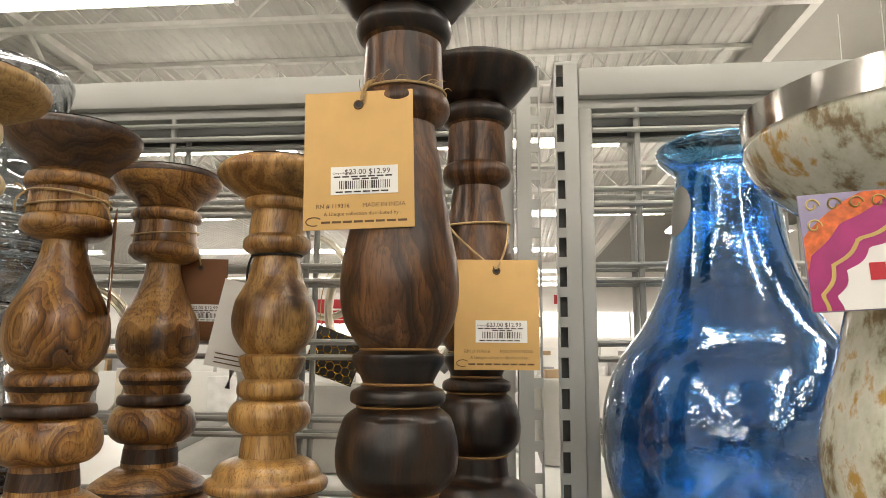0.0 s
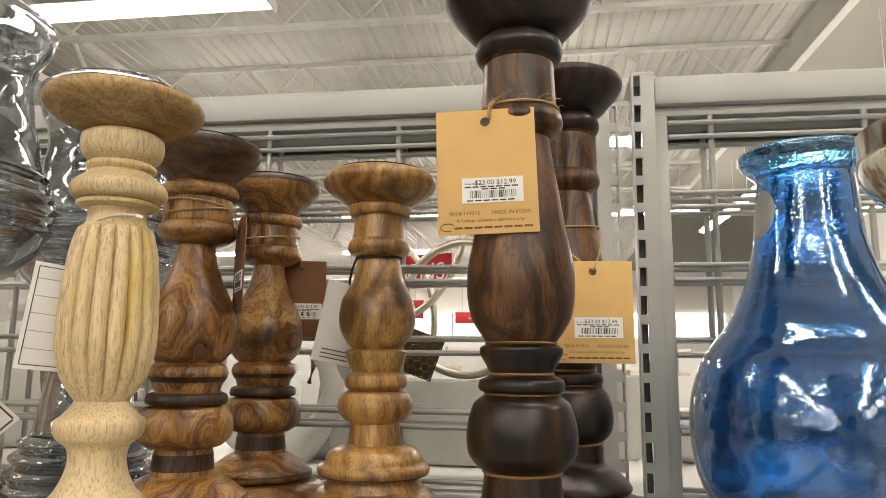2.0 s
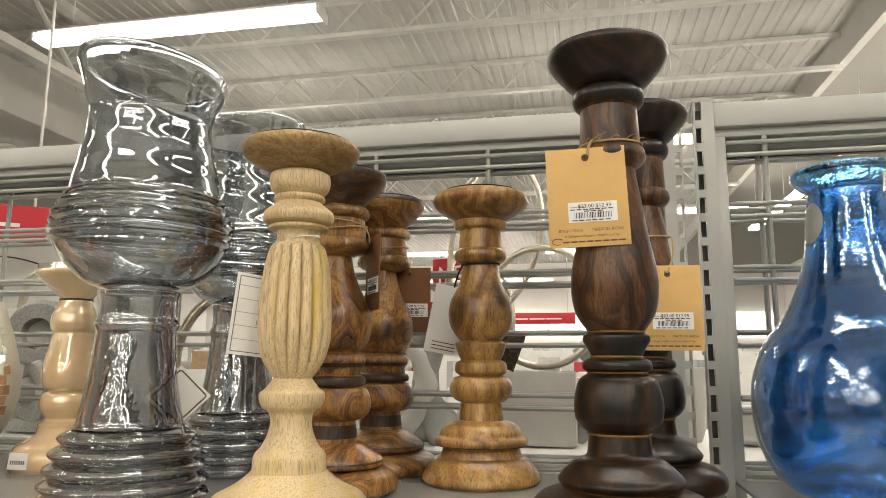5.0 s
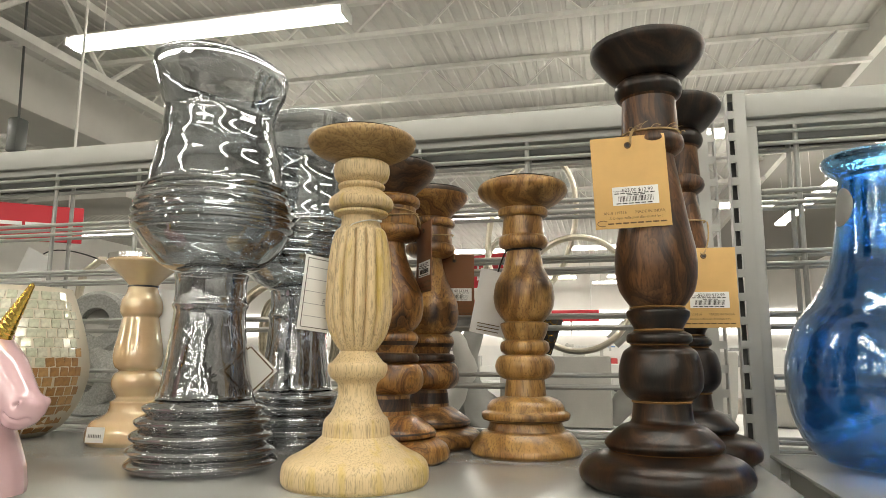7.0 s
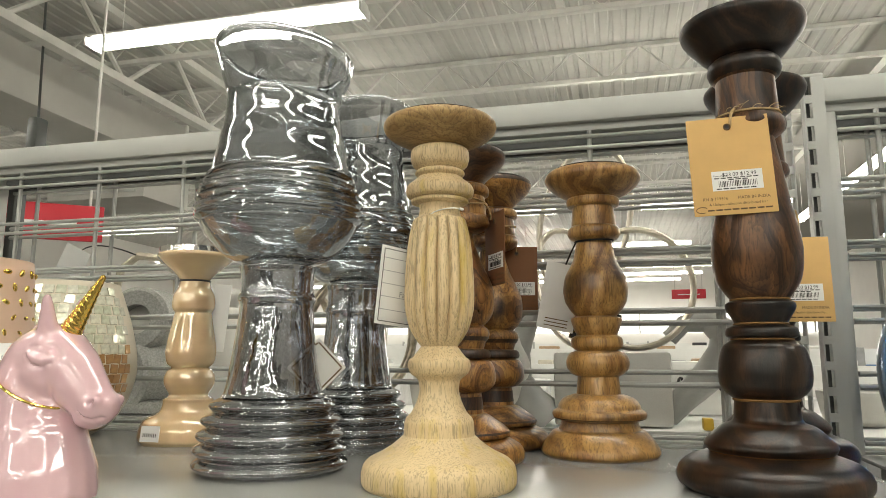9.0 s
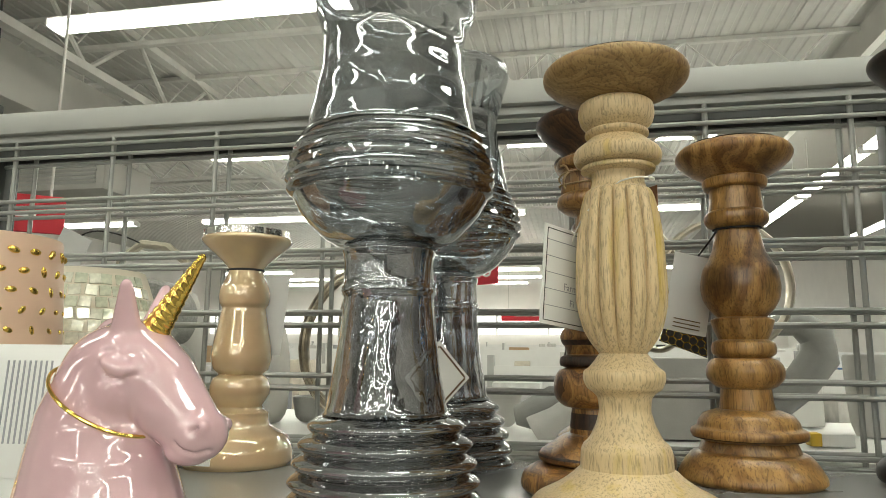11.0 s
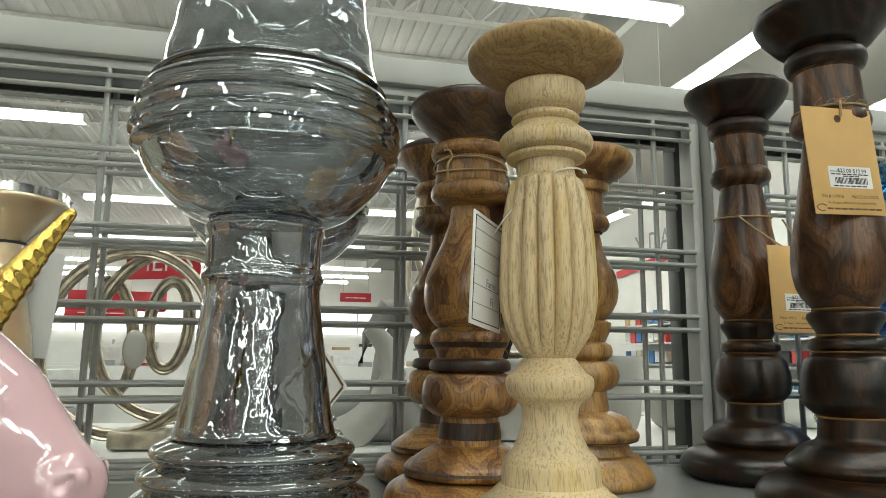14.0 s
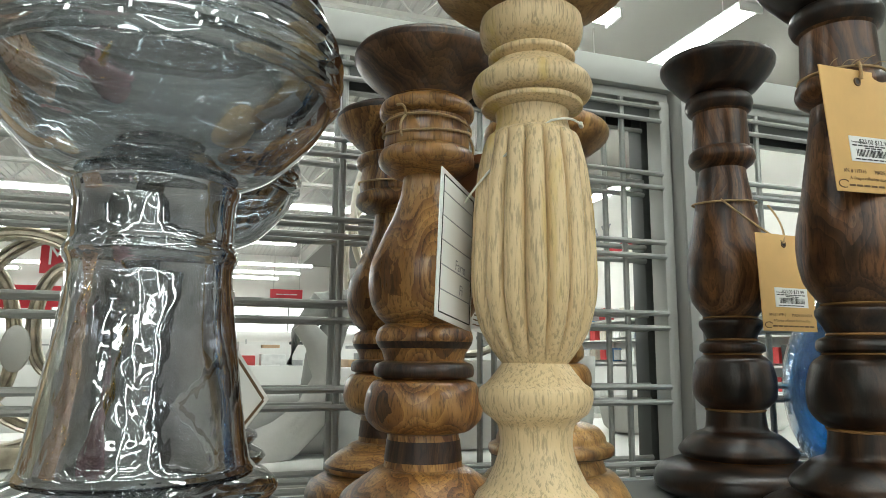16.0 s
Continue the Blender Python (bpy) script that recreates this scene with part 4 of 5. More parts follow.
kraft_tag((-0.2660, 0.4360, 1.5600), -57, 0.0, "brown card price tag hanging edge-on at a brown candlestick",
          [loop(-0.2994, 0.4344, 0.0262, 1.6010, 0.004), loop(-0.2994, 0.4344, 0.0264, 1.6035, -0.003), curve3((-0.2760, 0.4300, 1.603), (-0.268, 0.432, 1.598), (-0.2700, 0.4370, 1.5880)), curve3((-0.3180, 0.4150, 1.606), (-0.324, 0.411, 1.600), (-0.321, 0.412, 1.592)), curve3((-0.3180, 0.4150, 1.606), (-0.320, 0.410, 1.612), (-0.324, 0.413, 1.610))], mat=KRAFT_BROWN, size=(0.045, 0.068))
kraft_tag((-0.2650, 0.5680, 1.5470), 12, 2.0, "brown card price tag hanging from a brown candlestick",
          [loop(-0.2890, 0.5490, 0.0264, 1.6000, 0.003), curve3((-0.2680, 0.5340, 1.599), (-0.262, 0.560, 1.590), (-0.2650, 0.5675, 1.5750))], mat=KRAFT_BROWN, size=(0.046, 0.070))

# white lined card on the pale candlestick
t = thing("lined_card", (-0.3120, 0.3180, 1.5150), "white lined swing card pinned to the pale candlestick", "price tag")
t.matrix_basis = pose(-0.3205, 0.3250, 1.5150, 0, 6, 50)
part("card", box((0.042, 0.0008, 0.061), (0, 0, 0), 0.0002), PAPER, t)
for z in (-0.019, -0.009, 0.001, 0.011, 0.021):
    part("rule", box((0.037, 0.0003, 0.0004), (0, -0.0005, z)), GREY_SIGN, t, smooth=False)
for sx in (-0.0185, 0.0185):
    part("border", box((0.0005, 0.0003, 0.056), (sx, -0.0005, 0)), INK, t, smooth=False)
for sz in (-0.028, 0.028):
    part("border", box((0.037, 0.0003, 0.0005), (0, -0.0005, sz)), INK, t, smooth=False)
text_mesh("card_text", "Farm", 0.0062, GREY_SIGN, t, pose(-0.0020, -0.0006, -0.0080, 90, 0, 0))
text_mesh("card_text", "Fi", 0.0062, GREY_SIGN, t, pose(0.0040, -0.0006, -0.0175, 90, 0, 0))
inv = t.matrix_basis.inverted()
part("fastener", sweep([inv @ Vector(p) for p in curve3((-0.3160, 0.3270, 1.5370), (-0.3120, 0.3020, 1.552), (-0.2880, 0.3005, 1.5685)) + curve3((-0.2880, 0.3005, 1.5685), (-0.276, 0.304, 1.5735), (-0.2690, 0.3090, 1.5715))], 0.0005, seg=6), NYLON, t, "clear nylon tag fastener")
part("fastener_end", box((0.004, 0.002, 0.002), inv @ Vector((-0.2690, 0.3090, 1.5715)), 0.0006), NYLON, t)

# white curled card on the honey-brown candlestick
t = thing("curled_card", (-0.2180, 0.5380, 1.5230), "white swing card hanging behind the honey-brown candlestick", "price tag")
t.matrix_basis = pose(-0.2150, 0.5330, 1.5230, 0, 11, 14)
bm = bmesh.new()
rows = [[bm.verts.new((x, 0.004 * math.cos(x * 60) + dy, z)) for x in np.linspace(-0.019, 0.019, 9)] for dy in (0, 0.0007) for z in (-0.035, 0.035)]
for a, c in ((rows[0], rows[1]), (rows[2], rows[3]), (rows[0], rows[2]), (rows[1], rows[3])):
    for i in range(8):
        bm.faces.new((a[i], a[i + 1], c[i + 1], c[i]))
part("card", bm, PAPER, t)
for i, z in enumerate((-0.024, -0.0275, -0.031)):
    part("print_line", box((0.024, 0.0003, 0.0009), (0.0, 0.0008, z)), INK_BROWN, t)
inv = t.matrix_basis.inverted()
part("cord", sweep([inv @ Vector(p) for p in loop(-0.1787, 0.5130, 0.0188, 1.5760, 0.0012)], 0.0010, seg=6), CORD, t, "black elastic cord round the neck")
part("cord", sweep([inv @ Vector(p) for p in curve3((-0.1960, 0.5060, 1.5745), (-0.201, 0.508, 1.566), (-0.2080, 0.5300, 1.5560))], 0.0009, seg=6), CORD, t)

# patterned hang card on the mint holder
t = thing("patterned_card", (0.150, 0.190, 1.510), "magenta and gold patterned hang card on the mint holder", "price tag")
t.matrix_basis = pose(0.1215, 0.2060, 1.5325, 0, -3, -6)
MAGENTA = paint("magenta_print", (0.36, 0.02, 0.16), 0.4, vary=0.15, scale=120)
ORANGE = paint("orange_print", (0.66, 0.14, 0.03), 0.4, vary=0.3, scale=500)
LILAC = paint("lilac_print", (0.30, 0.27, 0.44), 0.4)
GOLDINK = paint("gold_print", (0.55, 0.40, 0.12), 0.35)
part("card", box((0.070, 0.0008, 0.035), (0, 0, 0), 0.0003), LILAC, t)


def arch(rx, rz, y, scallop=0.0):
    """A flat round-headed panel, cut off at the card's edges."""
    bm = bmesh.new()
    rim = []
    for a in np.linspace(0, math.pi, 90):
        k = 1 - scallop * abs(math.cos(9.5 * a))
        rim.append((max(-0.0347, min(0.0347, 0.005 - rx * k * math.cos(a))), min(0.0172, -0.0172 + rz * k * math.sin(a))))
    front, back = ([bm.verts.new((px, yy, pz)) for px, pz in rim] for yy in (y, -0.0003))
    bm.faces.new(front)
    bm.faces.new(back[::-1])
    for k in range(len(rim)):
        n = (k + 1) % len(rim)
        bm.faces.new((front[k], back[k], back[n], front[n]))
    return bm


part("band", arch(0.0480, 0.0390, -0.0006), ORANGE, t, smooth=False)
part("arch_field", arch(0.0435, 0.0345, -0.0008, 0.03), MAGENTA, t, smooth=False)
part("gold_edge", arch(0.0378, 0.0284, -0.0010, 0.05), GOLDINK, t, smooth=False)
part("inner_field", arch(0.0366, 0.0272, -0.0012, 0.05), MAGENTA, t, smooth=False)
part("panel", arch(0.0335, 0.0242, -0.0014, 0.06), PAPER, t, "cream scalloped panel with bars of print", smooth=False)
for i in range(7):
    for dz in (0.0, -0.0062):
        part("scroll", sweep([(-0.0315 + 0.0060 * i + 0.0022 * math.cos(a) * (1 - 0.1 * a), -0.0008, 0.0140 + dz * (i < 1) + 0.0022 * math.sin(a) * (1 - 0.1 * a)) for a in np.linspace(0, 6.5, 14)], 0.0003, seg=5, up=(0, 1, 0)), GOLDINK, t)
for i in range(3):
    part("print_line", box((0.0042, 0.0003, 0.0050), (-0.0165 + 0.0075 * i, -0.0016, -0.0065), 0.0), RED, t, smooth=False)
inv = t.matrix_basis.inverted()
part("string", sweep([inv @ Vector(p) for p in loop(0.148, 0.250, 0.0275, 1.5400, 0.0008)], 0.0006, seg=6), TWINE, t)
part("string", sweep([inv @ Vector(p) for p in curve3((0.148, 0.2225, 1.540), (0.140, 0.212, 1.556), (0.134, 0.2065, 1.5590))], 0.0006, seg=6), TWINE, t)


# ---- unicorn head figurine: one mesh ----
def ellipsoid(bm, at, size, turn=(0, 0, 0), seg=24):
    bmesh.ops.create_uvsphere(bm, u_segments=seg, v_segments=seg // 2, radius=1.0, matrix=pose(*at, *turn) @ Matrix.Diagonal((*size, 1)))


def limb(bm, a, b, ra, rb, wide=1.0, n=14):
    for k in np.linspace(0, 1, n):
        p = Vector(a).lerp(Vector(b), k)
        r = ra + (rb - ra) * k
        ellipsoid(bm, p, (r, r * wide, r), seg=20)


def unicorn():
    bm = bmesh.new()
    # base and neck
    limb(bm, (0.006, 0, 0.004), (0.003, 0, 0.035), 0.049, 0.040, 0.74)
    limb(bm, (0.003, 0, 0.035), (0.000, 0, 0.058), 0.040, 0.033, 0.78)
    limb(bm, (0.000, 0, 0.058), (0.006, 0, 0.084), 0.033, 0.027, 0.80)
    # skull, cheek, muzzle
    limb(bm, (0.008, 0, 0.087), (0.018, 0, 0.090), 0.0255, 0.026, 0.84)
    limb(bm, (0.018, 0, 0.090), (0.034, 0, 0.083), 0.026, 0.0205, 0.84)
    limb(bm, (0.034, 0, 0.083), (0.055, 0, 0.062), 0.0205, 0.0150, 0.86)
    ellipsoid(bm, (0.0590, 0, 0.0600), (0.0142, 0.0140, 0.0135))
    ellipsoid(bm, (0.0540, 0, 0.0520), (0.0125, 0.0105, 0.0075))
    ellipsoid(bm, (0.0170, 0, 0.080), (0.023, 0.0225, 0.020))
    for s in (-1, 1):
        ellipsoid(bm, (0.0270, s * 0.0165, 0.0900), (0.0090, 0.0052, 0.0048), (0, 25, 0))
        ellipsoid(bm, (0.0265, s * 0.0150, 0.0985), (0.0105, 0.0055, 0.0030), (0, 30, 0))
        ellipsoid(bm, (0.0665, s * 0.0100, 0.0640), (0.0046, 0.0040, 0.0040))
        limb(bm, (0.0215, s * 0.0105, 0.110), (0.0235, s * 0.0150, 0.1310), 0.0085, 0.0040, 0.65, 10)
    # mane
    for k in np.linspace(0, 1, 9):
        ellipsoid(bm, (0.006 - 0.034 * k, 0, 0.108 - 0.060 * k), (0.0085, 0.0080, 0.0085))
    me = bpy.data.meshes.new("raw")
    bm.to_mesh(me)
    bm.free()
    tmp = bpy.data.objects.new("raw", me)
    scene.collection.objects.link(tmp)
    rem = tmp.modifiers.new("remesh", "REMESH")
    rem.mode, rem.voxel_size = "VOXEL", 0.0011
    sm = tmp.modifiers.new("smooth", "SMOOTH")
    sm.factor, sm.iterations = 0.5, 26
    got = bpy.data.meshes.new_from_object(tmp.evaluated_get(bpy.context.evaluated_depsgraph_get()))
    bpy.data.objects.remove(tmp)
    bm = bmesh.new()
    bm.from_mesh(got)
    bm.normal_update()

    def carve(line, depth, width):
        """Raises (or, below zero, sinks) a soft ridge on both cheeks along a line of (x, z)."""
        pts = np.array([(np.interp(q, range(len(line)), [e[0] for e in line]), np.interp(q, range(len(line)), [e[1] for e in line])) for q in np.linspace(0, len(line) - 1, 40)])
        for v in bm.verts:
            d = float(np.min(np.hypot(pts[:, 0] - v.co.x, pts[:, 1] - v.co.z)))
            if d < 3 * width and abs(v.co.y) > 0.004:
                v.co += v.normal * depth * math.exp(-(d / width) ** 2)

    carve([(0.0165, 0.0935), (0.0215, 0.0870), (0.0290, 0.0855), (0.0345, 0.0880)], -0.0011, 0.0013)    # closed lashes
    carve([(0.0190, 0.0930), (0.0260, 0.0905), (0.0320, 0.0910)], 0.0016, 0.0030)                       # eyelid
    carve([(0.0180, 0.0985), (0.0250, 0.1000), (0.0340, 0.0985), (0.0400, 0.0920)], -0.0010, 0.0022)    # brow crease
    carve([(0.0655, 0.0640), (0.0640, 0.0625)], -0.0022, 0.0018)                                        # nostril
    carve([(0.0690, 0.0530), (0.0640, 0.0515), (0.0580, 0.0535), (0.0545, 0.0565)], -0.0013, 0.0012)    # mouth
    carve([(0.0400, 0.0700), (0.0360, 0.0640), (0.0300, 0.0600)], 0.0012, 0.0050)                       # cheekbone
    for v in bm.verts:
        v.co.z = max(v.co.z, 0.0)
    for f in bm.faces:
        f.material_index = 0
    old = set(bm.faces)
    # horn with a spiral groove
    a, c = Vector((0.0300, 0, 0.1090)), Vector((0.0560, 0, 0.1475))
    axis = (c - a).normalized()
    q = axis.to_track_quat("Z", "Y").to_matrix()
    rings = []
    n, seg = 70, 28
    for i in range(n):
        k = i / (n - 1)
        ring = []
        for j in range(seg):
            th = math.tau * j / seg
            r = (0.0074 * (1 - k) + 0.0017 * k) * (1 + 0.045 * math.sin(2 * th + 70 * k))
            if k > 0.96:
                r *= max(0.2, math.sqrt(max(0.0, 1 - ((k - 0.96) / 0.04) ** 2)))
            ring.append(bm.verts.new(a + axis * (k * (c - a).length) + q @ Vector((r * math.cos(th), r * math.sin(th), 0))))
        rings.append(ring)
    for r0, r1 in zip(rings, rings[1:]):
        for j in range(seg):
            bm.faces.new((r0[j], r0[(j + 1) % seg], r1[(j + 1) % seg], r1[j]))
    bm.faces.new(rings[-1])
    bm.faces.new(rings[0][::-1])
    # gold cord round the throat
    pts = [(0.0065 + 0.0295 * math.cos(t), 0.0262 * math.sin(t), 0.0750 - 0.0160 * math.cos(t) - 0.004 * abs(math.sin(t))) for t in np.linspace(0, math.tau, 48, endpoint=False)]
    sweep(pts, 0.0010, bm, 8, True)
    for f in bm.faces:
        if f not in old:
            f.material_index = 1
    ob = link("unicorn_figurine", bm, [PINK, GOLD])
    tagged(ob, "glossy pink ceramic unicorn head with a gold horn", "figurine")
    return ob


uni = unicorn()
uni.matrix_basis = pose(-0.5530, 0.2150, SHELF, 0, 0, -4)

# ---- mosaic vase ----
MOS = [(0.036, 0.0), (0.056, 0.012), (0.073, 0.040), (0.0805, 0.070), (0.0790, 0.098), (0.071, 0.132), (0.061, 0.162), (0.055, 0.178)]
mos_at = (-0.8000, 0.5080)
t = thing("mosaic_vase", (*mos_at, SHELF), "vase covered in pearly and bronze glass mosaic tiles", "vase")
GROUT = paint("pale_grout", (0.55, 0.50, 0.40), 0.8)
part("vase_body", shell(MOS, 0.004, 64), GROUT, t)
MOS_TILES = []
for name, col in (("pearl_tile", (0.60, 0.62, 0.48)), ("pearl_bright_tile", (0.72, 0.72, 0.60)), ("bronze_tile", (0.40, 0.22, 0.085)), ("amber_tile", (0.52, 0.31, 0.13))):
    MOS_TILES.append(paint(name, col, 0.14, metal=0.25, vary=0.25, scale=160, bumps=0.5, fine=90, coat=0.5))
zs = [p[1] for p in MOS]
rs = [p[0] for p in MOS]
rng = random.Random(11)
tile_mesh = {}
for k, mat in enumerate(MOS_TILES):
    bm = box((0.0104, 0.0016, 0.0104), (0, 0, 0), 0.0004)
    me = bpy.data.meshes.new("tile")
    bm.to_mesh(me)
    bm.free()
    me.materials.append(mat)
    tile_mesh[k] = me
for i in range(15):
    z = 0.010 + 0.0112 * i
    r = float(np.interp(z, zs, rs))
    slope = math.degrees(math.atan2(float(np.interp(z + 0.005, zs, rs)) - float(np.interp(z - 0.005, zs, rs)), 0.01))
    n = int(math.tau * r / 0.0115)
    for j in range(n):
        a = math.tau * (j + 0.5 * (i % 2)) / n + 0.02 * rng.uniform(-1, 1)
        if not -math.pi * 0.72 < a - math.pi * 1.72 + (math.tau if a < 0.2 else 0) < math.pi * 0.5:
            continue
        warm = z < 0.098 + 0.012 * math.sin(2 * a)
        ob = new("tile", tile_mesh[(rng.choice((2, 3, 2)) if warm else rng.choice((0, 1)))])
        ob.parent = t
        ob.matrix_basis = Matrix.Translation((r * math.cos(a), r * math.sin(a), z)) @ pose(0, 0, 0, 0, 0, math.degrees(a) + 90) @ pose(0, 0, 0, slope + rng.uniform(-3, 3), rng.uniform(-7, 7), 0)

# ---- blush studded cup ----
t = thing("studded_holder", (-0.7340, 0.3150, SHELF), "blush ceramic candle cup with raised gold studs", "candle holder")
part("cup", shell([(0.004, 0.0), (0.050, 0.0), (0.059, 0.006), (0.0585, 0.06), (0.0555, 0.13), (0.0520, 0.176), (0.0505, 0.177)], 0.003, 64), BLUSH, t)
stud = bmesh.new()
bmesh.ops.create_uvsphere(stud, u_segments=10, v_segments=6, radius=1.0, matrix=Matrix.Diagonal((0.0025, 0.0024, 0.0042, 1)))
me = bpy.data.meshes.new("stud")
stud.to_mesh(me)
stud.free()
me.materials.append(GOLD)
for p in me.polygons:
    p.use_smooth = True
for i in range(12):
    z = 0.018 + 0.0135 * i
    r = 0.0590 - 0.0065 * z / 0.176
    for j in range(22):
        a = math.tau * (j + 0.5 * (i % 2)) / 22
        ob = new("stud", me)
        ob.parent = t
        ob.matrix_basis = Matrix.Translation((r * math.cos(a), r * math.sin(a), z)) @ pose(0, 0, 0, 0, 90 * math.sin(37.0 * (i * 22 + j)), math.degrees(a) + 90)
t = thing("shelf_card", (-0.655, 0.262, 1.4650), "white printed information card beside the unicorn", "label card")
t.matrix_basis = pose(-0.6440, 0.2740, 1.4320, -4, 0, 8)
part("card", box((0.080, 0.0008, 0.080), (0, 0, 0), 0.0002), PAPER, t)
for i in range(9):
    part("print_line", box((0.0012, 0.0003, 0.050), (0.010 - 0.0035 * i, -0.0006, 0.005)), GREY_SIGN, t)
part("stand", box((0.03, 0.004, 0.032), (0, 0.003, -0.046)), PAPER, t)

# ---- goods on the far side of the grid ----
def ring_line(c, rx, rz, yaw=0.0, lean=0.0, n=48, a0=0.0, a1=math.tau):
    m = pose(*c, 0, lean, yaw)
    return [m @ Vector((rx * math.cos(a), 0, rz * math.sin(a))) for a in np.linspace(a0, a1, n, endpoint=a1 - a0 < 6.28)]


t = thing("ring_sculpture", (-0.160, 0.80, SHELF), "looped champagne metal ribbon sculpture on a white block", "sculpture")
inv = t.matrix_basis.inverted()
part("block", box((0.155, 0.090, 0.098), (-0.009, 0.03, 0.049), 0.004), PLASTER, t, "matt off-white block plinth")
L = lambda pts: [inv @ Vector(p) for p in pts]
part("loop", sweep(L(ring_line((-0.200, 0.81, 1.655), 0.062, 0.112, 0, 14)), 0.0042, seg=10, closed=True, flat=2.6, up=(0, 1, 0)), CHAMPAGNE, t)
part("loop", sweep(L(ring_line((-0.135, 0.80, 1.555), 0.078, 0.082, 0, 0)), 0.0045, seg=10, closed=True, flat=2.6, up=(0, 1, 0)), CHAMPAGNE, t)
part("loop", sweep(L(ring_line((-0.225, 0.82, 1.560), 0.045, 0.085, 0, -12)), 0.0040, seg=10, closed=True, flat=2.6, up=(0, 1, 0)), CHAMPAGNE, t)

t = thing("curved_sculpture", (-0.020, 0.86, SHELF), "smooth grey heart-shaped abstract ceramic sculpture", "sculpture")
part("arch", sweep([(-0.075, 0, 0.002), (-0.055, 0, 0.03), (-0.018, 0, 0.065), (0.008, 0, 0.10), (0.006, 0, 0.128), (-0.018, 0, 0.145), (-0.048, 0, 0.138), (-0.068, 0, 0.118)], lambda k: 0.012 + 0.012 * math.sin(math.pi * min(1, k * 1.15)), seg=14, up=(0, 1, 0)), GREYCER, t)

t = thing("whale_tail_sculpture", (-0.320, 0.80, SHELF), "soft grey curved ceramic tail sculpture", "sculpture")
part("stem", sweep([(0.062, 0, 0.0), (0.040, 0, 0.025), (0.020, 0, 0.06), (0.022, 0, 0.10), (0.036, 0, 0.135), (0.052, 0, 0.165)], lambda k: 0.030 - 0.020 * k, seg=14, up=(0, 1, 0)), GREYCER, t)
part("fluke", sweep([(0.055, 0, 0.168), (0.020, 0, 0.155), (-0.005, 0, 0.125), (-0.012, 0, 0.092)], lambda k: 0.017 - 0.0155 * abs(2 * k - 0.7), seg=14, up=(0, 1, 0)), GREYCER, t)
part("body", sweep([(-0.075, 0.01, 0.022), (-0.03, 0.01, 0.030), (0.03, 0.01, 0.030), (0.075, 0.01, 0.018)], lambda k: 0.012 + 0.022 * math.sin(math.pi * k), seg=14), GREYCER, t)

t = thing("honeycomb_card", (-0.187, 0.735, 1.500), "black swing card with a gold honeycomb pattern on the sculpture", "price tag")
t.matrix_basis = pose(-0.1870, 0.7350, 1.5000, 0, 20, 6)
part("card", box((0.056, 0.0009, 0.050), (0, 0, 0), 0.0002), INK, t)
for i in range(6):
    for j in range(6):
        cx, cz = -0.0235 + 0.0090 * i + (0.0045 if j % 2 else 0), -0.0200 + 0.0080 * j
        if cx < 0.0245:
            part("hexagon", sweep([(cx + 0.0050 * math.sin(k * math.pi / 3), -0.0007, cz + 0.0050 * math.cos(k * math.pi / 3)) for k in range(6)], 0.00035, seg=4, closed=True, up=(0, 1, 0)), GOLD, t)
inv = t.matrix_basis.inverted()
part("string", sweep([inv @ Vector(p) for p in curve3((-0.200, 0.7350, 1.520), (-0.215, 0.75, 1.56), (-0.213, 0.800, 1.600))], 0.0006, seg=5), TWINE, t)

t = thing("glitter_sculpture", (-0.335, 0.79, SHELF), "white glittery curved sculpture on the far shelf", "sculpture")
part("sweep_body", sweep([(-0.030, 0, 0.0), (0.000, 0, 0.020), (0.030, 0, 0.045), (0.040, 0, 0.080), (0.030, 0, 0.115), (0.012, 0, 0.135)], lambda k: 0.026 - 0.016 * k, seg=14, up=(0, 1, 0)), PLASTER, t)

t = thing("ring_chain_sculpture", (-0.570, 0.80, SHELF), "champagne metal sculpture of interlaced open rings", "sculpture")
inv = t.matrix_basis.inverted()
part("foot_plate", box((0.062, 0.05, 0.020), (0.000, 0, 0.010), 0.004), RIBBON, t)
for cx, cz, rx, rz, ln in ((-0.5510, 1.5030, 0.021, 0.050, 3), (-0.5450, 1.4930, 0.083, 0.095, 0), (-0.5880, 1.4830, 0.086, 0.100, 12), (-0.6110, 1.4900, 0.021, 0.062, -6)):
    ring = part("open_ring", sweep(L(ring_line((cx, 0.80 + 0.02 * math.sin(cx * 90), cz), rx, rz, 8, ln)), 0.0050, seg=10, closed=True, flat=1.5, up=(0, 1, 0)), RIBBON, t)
    for d in (-0.0045, 0.0045):
        part("ridge", sweep(L(ring_line((cx, 0.797 + 0.02 * math.sin(cx * 90), cz), rx + d, rz + d, 8, ln)), 0.0024, seg=8, closed=True, flat=2.2, up=(0, 1, 0)), RIBBON, ring)
drop = bmesh.new()
ellipsoid(drop, (-0.014, 0.0, 0.106), (0.013, 0.004, 0.022))
part("teardrop", drop, PLASTER, t, "white teardrop-shaped card")

